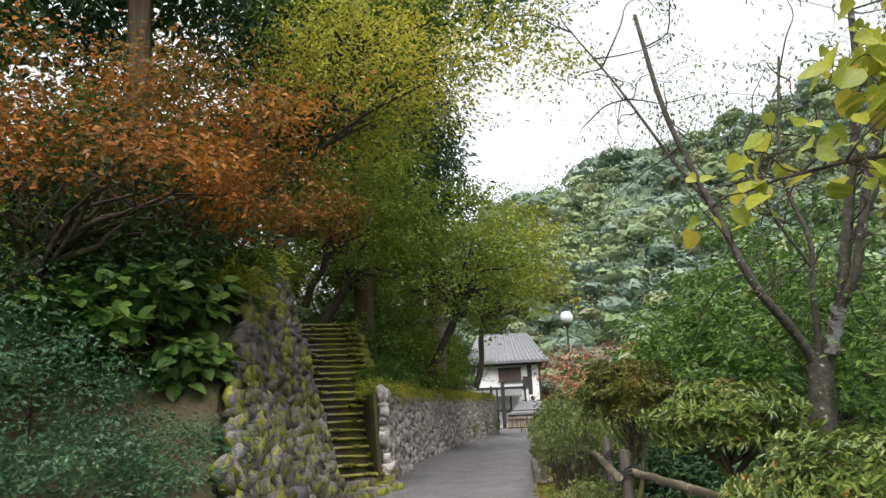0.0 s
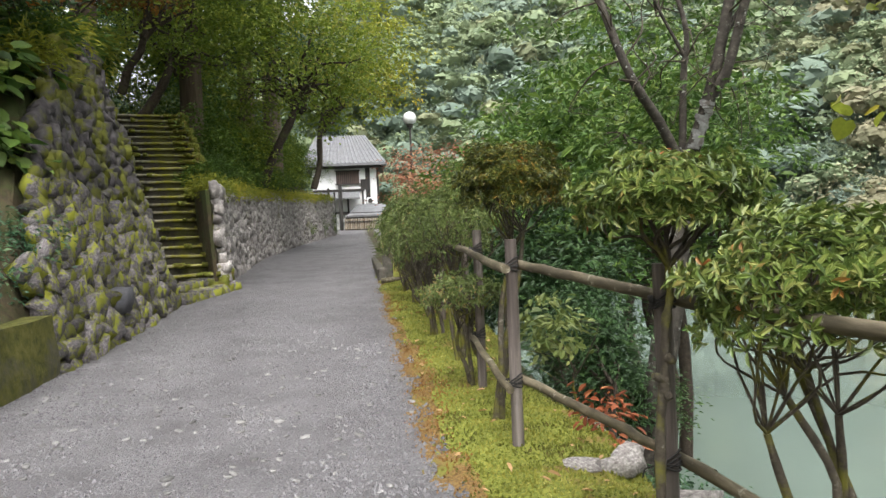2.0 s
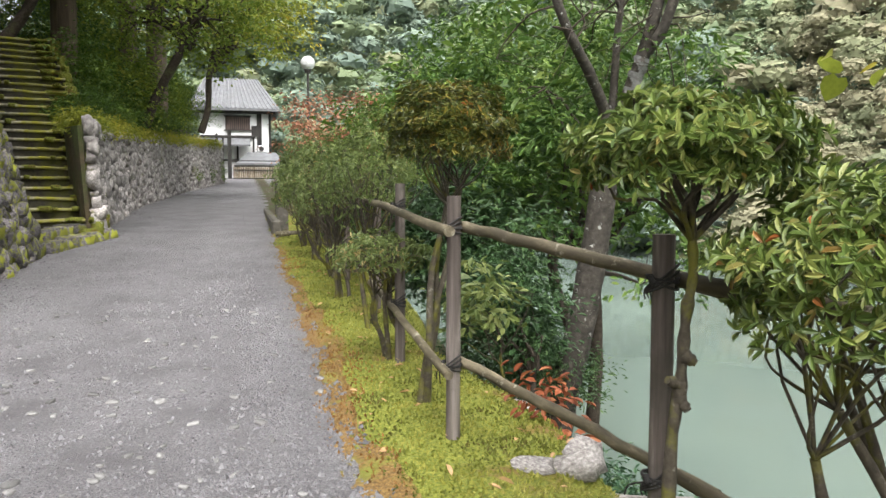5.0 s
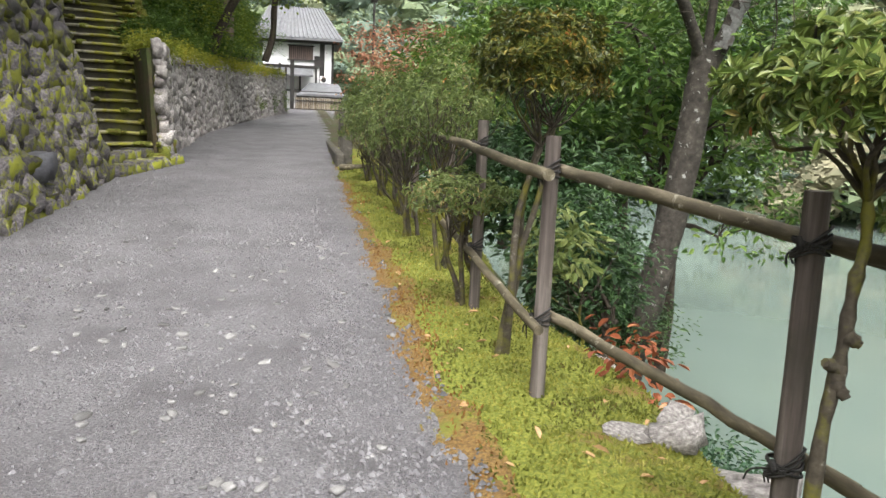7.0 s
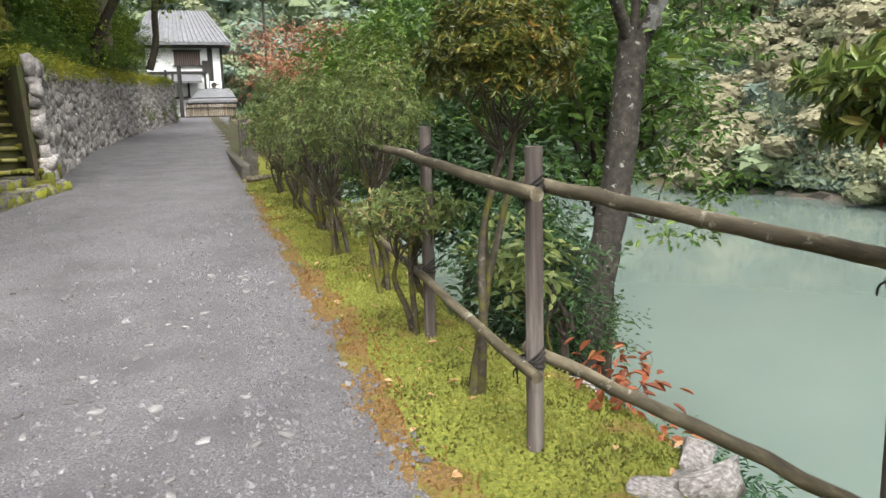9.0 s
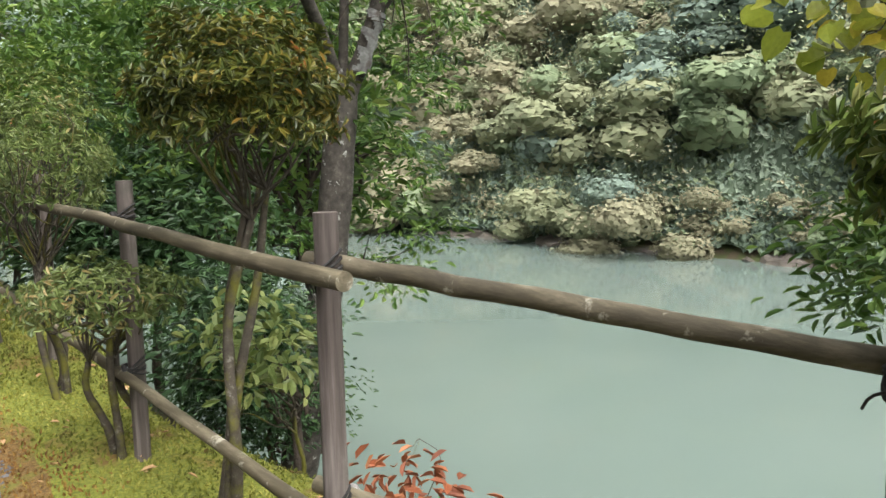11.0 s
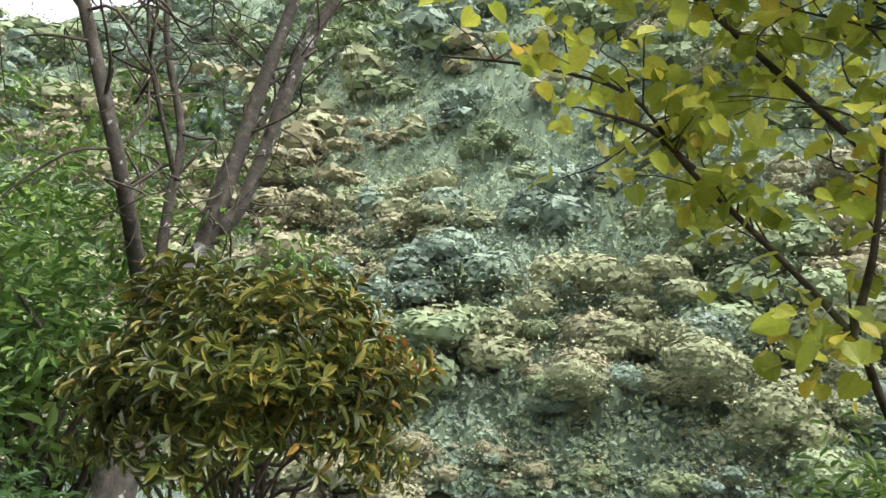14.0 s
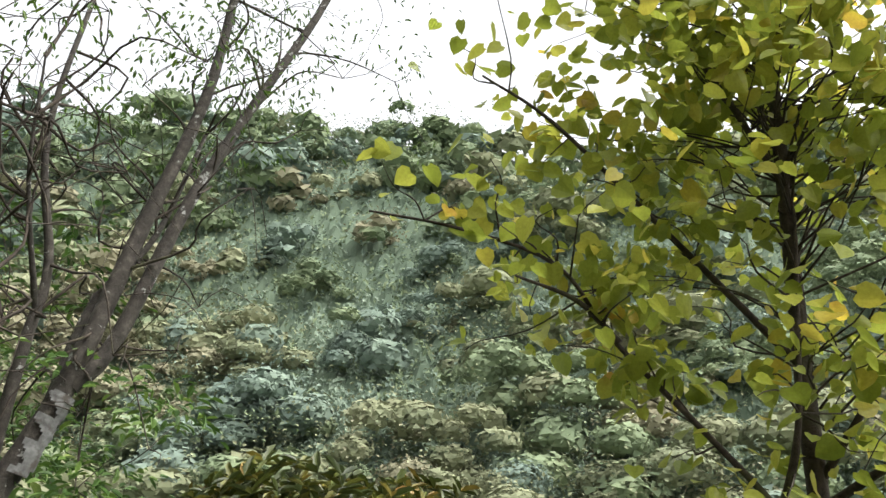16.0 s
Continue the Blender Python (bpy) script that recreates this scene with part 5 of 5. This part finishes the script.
def slab(corners, thick):
    bm = bmesh.new()
    f = bm.faces.new([bm.verts.new(c) for c in corners])
    r = bmesh.ops.extrude_face_region(bm, geom=[f])
    bmesh.ops.translate(bm, vec=(0, 0, -thick), verts=[v for v in r["geom"] if isinstance(v, bmesh.types.BMVert)])
    return bm


house = thing("house", "white plastered two-storey house with grey tiled roof and dark timber", "house")
part("wall", box(-2.4, 1.98, 52, 58, 1.0, 5.9), PLASTER, house)
part("roof", slab([(-3.1, 51.3, 6.05), (2.55, 51.3, 6.05), (1.3, 55, 8.3), (-2.2, 55, 8.3)], 0.16), ROOFTILE, house)
part("roof", slab([(2.55, 51.3, 6.05), (2.55, 58.7, 6.05), (1.3, 55, 8.3)], 0.16), ROOFTILE, house)
part("roof", slab([(2.55, 58.7, 6.05), (-3.1, 58.7, 6.05), (-2.2, 55, 8.3), (1.3, 55, 8.3)], 0.16), ROOFTILE, house)
for k in range(20):
    x = -2.95 + k * 0.28
    xt = -2.2 + (x + 3.1) / 5.65 * 3.5
    part("cover_tile", mesh_np("cover_tile", tube([(x, 51.3, 6.08), (xt, 55, 8.33)], 0.05, 0.05, 6), True), ROOFTILE, house)
part("eaves_beam", box(-2.9, 2.3, 51.5, 51.7, 5.72, 5.9), DARKWOOD, house)
win = part("window", box(-0.82, 0.7, 51.93, 52.02, 4.72, 5.56), BROWNWOOD, house)
for k in range(12):
    part("lattice_bar", box(-0.8 + k * 0.128, -0.76 + k * 0.128, 51.88, 51.935, 4.72, 5.56), DARKWOOD, win)
for z in (4.66, 5.56):
    part("window_frame", box(-0.9, 0.78, 51.88, 51.96, z, z + 0.07), DARKWOOD, win)
# Dark board added in place of the dark upright opening.
part("shutter", box(1.12, 1.42, 51.9, 52.02, 3.35, 5.8), DARKWOOD, house, "tall dark opening drawn as a dark board")
part("shutter", box(0.78, 1.12, 51.9, 52.02, 4.3, 5.0), DARKWOOD, house)
part("corner_post", box(1.86, 2.0, 51.94, 52.06, 1.2, 5.8), DARKWOOD, house)
part("floor_beam", box(-2.4, 0.9, 51.86, 52.02, 4.2, 4.36), DARKWOOD, house)
part("porch_roof", slab([(-2.6, 50.9, 3.75), (0.7, 50.9, 3.75), (0.7, 52, 4.25), (-2.6, 52, 4.25)], 0.1), ROOFTILE, house)
for x in (-1.15, -0.1, 0.9):
    part("timber_post", box(x - 0.06, x + 0.06, 51.92, 52.02, 1.2, 4.2), DARKWOOD, house)
part("timber_rail", box(-1.2, 1.9, 51.92, 52.02, 2.75, 2.87), DARKWOOD, house)
shed = thing("porch", "low grey tiled porch roof on dark posts before the house", "porch")
part("roof", slab([(-0.2, 49.6, 2.55), (2.6, 49.6, 2.55), (2.3, 51.4, 3.3), (0.5, 51.4, 3.3)], 0.12), ROOFTILE, shed)
part("beam", box(-0.3, 2.7, 49.65, 49.78, 2.33, 2.46), DARKWOOD, shed)
for x in (0.0, 2.4):
    part("post", box(x - 0.05, x + 0.05, 49.7, 49.8, 1.35, 2.4), DARKWOOD, shed)
unitbox = part("air_conditioner", box(1.15, 1.75, 51.55, 51.85, 3.32, 3.75, 0.03), PLASTER)
part("fan_grille", mesh_np("fan_grille", tube([(1.38, 51.55, 3.53), (1.38, 51.53, 3.53)], 0.16, 0.16, 16), True), DARKWOOD, unitbox)
tagged(unitbox, "white air conditioner box on the house wall", "air conditioner")
gate = thing("gate", "dark timber gate posts with a crossbeam", "gate")
part("gate_post", box(-0.68, -0.44, 49.88, 50.12, 1.4, 4.6, 0.01), DARKWOOD, gate)
part("gate_post", box(-1.0, -0.88, 49.94, 50.06, 1.4, 4.1, 0.01), DARKWOOD, gate)
part("gate_post", box(-1.38, -1.24, 49.94, 50.06, 1.4, 4.35, 0.01), DARKWOOD, gate)
part("crossbeam", box(-2.2, 1.0, 49.9, 50.1, 4.1, 4.26, 0.01), DARKWOOD, gate)
part("crossbeam", box(-0.56, 2.6, 49.92, 50.08, 2.62, 2.74, 0.01), DARKWOOD, gate)
bfence = thing("bamboo_fence", "aged bamboo fence panel beside the gate", "fence")
for k in range(26):
    x = -0.3 + k * 0.11
    part("cane", mesh_np("cane", tube([(x, 49.3, 1.35), (x, 49.3, 2.32 + 0.03 * math.sin(k * 3))], 0.05, 0.048, 8), True), BAMBOO, bfence)
for z in (1.6, 2.1):
    part("fence_rail", box(-0.35, 2.6, 49.2, 49.26, z, z + 0.06), DARKWOOD, bfence)
glow = part("gate_lantern", mesh_np("gate_lantern", tube([(-0.2, 49.6, 1.9), (-0.2, 49.6, 2.2)], 0.1, 0.1, 10), True), LAMPGLASS)
part("lantern_post", mesh_np("lantern_post", tube([(-0.2, 49.6, 1.4), (-0.2, 49.6, 1.92)], 0.04, 0.04, 8), True), LAMPDARK, glow)
tagged(glow, "small white lantern on a short post at the gate", "lantern")

# ---- street lamp ----
lamp = thing("street_lamp", "globe street lamp on a slim dark pole", "street lamp", (2.5, 28.3, 0))
part("pole", mesh_np("pole", tube([(0, 0, 0.3), (0, 0, 3.0), (0, 0, 5.2)], 0.055, 0.04, 10), True), LAMPDARK, lamp)
part("collar", mesh_np("collar", tube([(0, 0, 5.14), (0, 0, 5.22), (0, 0, 5.28)], 0.1, 0.14, 14), True), LAMPDARK, lamp)
bm = bmesh.new()
bmesh.ops.create_uvsphere(bm, u_segments=24, v_segments=16, radius=0.25)
for f in bm.faces:
    f.smooth = True
globe = part("globe", bm, LAMPGLASS, lamp, "white opal glass globe")
globe.location = (0, 0, 5.48)

# ---- stone kerb and dark post by the path end ----
pillar = thing("stone_pillars", "low dark stone posts and kerb where the fence ends", "post")
for y in (15.2, 17.2, 19.4):
    x = 0.95 + (y - 15) * 0.03
    z = float(path_height(y))
    ob = part("stone_post", box(-0.1, 0.1, -0.1, 0.1, -0.2, 0.85, 0.02), STEPSTONE, pillar)
    ob.location = (x, y, z)
ob = part("kerb", box(0.74, 0.9, 14.6, 22, 0.25, 0.62, 0.03), STEPSTONE, pillar)
log = part("fallen_log", mesh_np("fallen_log", tube(smooth_line([(0.8, 14.3, 0.38), (1.0, 14.25, 0.4), (1.3, 14.3, 0.4)], 4), 0.06, 0.05, 8, 0.1), True), RAILWOOD)
tagged(log, "short mossy log lying across the verge", "log")

# ---- rocks on the bank edge ----
for x, y, s in ((1.45, 3.62, 0.16), (1.64, 3.6, 0.26), (1.75, 3.8, 0.2), (1.85, 3.4, 0.4), (1.9, 5.2, 0.3), (1.75, 2.0, 0.35)):
    ob = part("bank_rock", rubbles[rs.integers(10)], None)
    ob.matrix_basis = pose(x, y, float(ground_height(x, y)) + s * 0.1, rs.normal(0, 15), rs.normal(0, 15), rs.uniform(0, 360)) @ Matrix.Diagonal((s, s * 0.8, s * 0.5, 1))
    tagged(ob, "pale half-buried rock in the moss at the bank edge", "rock", "rocks at the bank edge")

# ---- loose stones, leaves and moss tufts ----
def scatter(n, x0, x1, y0, y1, power, rng):
    x = rng.uniform(x0, x1, n)
    y = y0 + (y1 - y0) * rng.uniform(0, 1, n) ** power
    return x, y


rp = np.random.default_rng(81)
pebble_shapes = [stone_mesh("pebble", 60 + k, 0.85, PEBBLE) for k in range(6)]
px, py = scatter(300, -2.2, 0.72, 1.6, 8, 1.3, rp)
stones_on_path = thing("loose_stones", "loose pale grey stones lying on the gravel path", "stones")
for k, (x, y) in enumerate([(-0.46, 5.16), (-0.67, 3.99), (-0.2, 5.1)] + list(zip(px, py))):
    ob = new("stone", pebble_shapes[k % 6])
    ob.parent = stones_on_path
    s = rp.uniform(0.016, 0.045) if k > 2 else 0.05
    ob.matrix_basis = pose(x, y, float(path_height(y)) + 0.022, rp.normal(0, 8), rp.normal(0, 8), rp.uniform(0, 360)) @ Matrix.Diagonal((s * 1.3, s, s * 0.55, 1))
chip_v = np.array([[0.55, 0.1, 0], [0.1, 0.5, 0], [-0.5, 0.3, 0], [-0.35, -0.45, 0], [0.3, -0.42, 0], [0.12, 0.14, 0.36], [-0.16, -0.06, 0.42]])
chip_f = np.array([[0, 1, 5], [1, 2, 6], [1, 6, 5], [2, 3, 6], [3, 4, 6], [4, 5, 6], [4, 0, 5]])
CHIPS = 46000
gx2 = rp.uniform(-2.5, 0.84, CHIPS)
gy2 = 1.3 + rp.exponential(3.4, CHIPS)
side_w = np.abs(gx2 + 0.75 + 0.25 * np.sin(gy2 * 0.8)) > 0.75
gs = np.exp(rp.normal(math.log(0.0105), 0.42, CHIPS)) * (1 + 0.045 * gy2) * np.where(side_w, 1.25, 0.9)
gs = np.minimum(gs, 0.04)
ga = rp.uniform(0, 6.28, CHIPS)
squash = rp.uniform(0.5, 1.0, CHIPS)[:, None]
lx, ly = chip_v[:, 0][None], chip_v[:, 1][None] * squash
gv = np.stack([np.cos(ga)[:, None] * lx - np.sin(ga)[:, None] * ly, np.sin(ga)[:, None] * lx + np.cos(ga)[:, None] * ly, chip_v[:, 2][None] * rp.uniform(0.5, 1.3, CHIPS)[:, None]], -1) * gs[:, None, None]
gv += np.stack([gx2, gy2, path_height(gy2) + 0.018], -1)[:, None]
grit = foliage("grit", [(0.0, (0.05, 0.048, 0.052)), (0.45, (0.11, 0.106, 0.112)), (0.9, (0.175, 0.17, 0.178)), (1.0, (0.3, 0.29, 0.288))], 0.4, 0.0, 0.85, 0.8)
tagged(part("grit", mesh_np("grit", [(gv.reshape(-1, 3), (chip_f[None] + (np.arange(CHIPS) * 7)[:, None, None]).reshape(-1, 3))]), grit), "fine angular grit over the path", "gravel", kind="stuff")

mx, my = scatter(46000, 0.62, 1.95, 1.0, 15, 1.6, rp)
keepm = (mx > 0.72 + 0.05 * np.sin(my * 2.3) + 0.04 * np.sin(my * 5.1 + 1) + rp.normal(0, 0.06, len(mx)))
mx, my = mx[keepm], my[keepm]
mz = ground_height(mx, my) + 0.008
at = np.stack([mx, my, mz], -1)
al = unit(rp.normal(0, 0.7, (len(mx), 3)) + (0, 0, 0.8))
DRYMOSS = foliage("rusty_dry_moss", [(0.0, (0.1, 0.05, 0.015)), (0.5, (0.22, 0.11, 0.03)), (0.85, (0.3, 0.18, 0.05)), (1.0, (0.3, 0.28, 0.06))], 0.4, 0.3, 0.7, 2.2)
rusty = mx < 0.97 - 0.012 * my + 0.09 * np.sin(my * 1.3) + 0.05 * np.sin(my * 3.7) + rp.normal(0, 0.05, len(mx))
for chosen, mat, words in ((~rusty, GRASSBLADE, "short soft yellow-green moss tufts on the verge"), (rusty, DRYMOSS, "rusty brown dried moss along the gravel edge")):
    m = int(chosen.sum())
    tagged(part("moss_tufts", mesh_np("moss_tufts", [blades(at[chosen], al[chosen], rp.normal(0, 1, (m, 3)), rp.uniform(0.014, 0.036, m), 0.013, "sliver")]), mat), words, "moss", kind="stuff")

litter = thing("fallen_leaves", "scattered brown and orange fallen leaves on the moss", "leaves")
for k in range(90):
    x, y = rp.uniform(0.8, 1.75), 2.2 + 8 * rp.uniform(0, 1) ** 1.6
    z = float(ground_height(x, y)) + 0.03
    ln = rp.uniform(0.03, 0.075)
    v, f = blades(np.zeros((1, 3)), np.array([[1.0, 0, 0.1]]), np.array([[0, 0, 1.0]]), ln, ln * 0.5, "oval")
    ob = part("leaf", mesh_np("leaf", [(v, f)]), DEADLEAF, litter)
    ob.matrix_basis = pose(x, y, z, rp.normal(0, 15), rp.normal(0, 15), rp.uniform(0, 360))
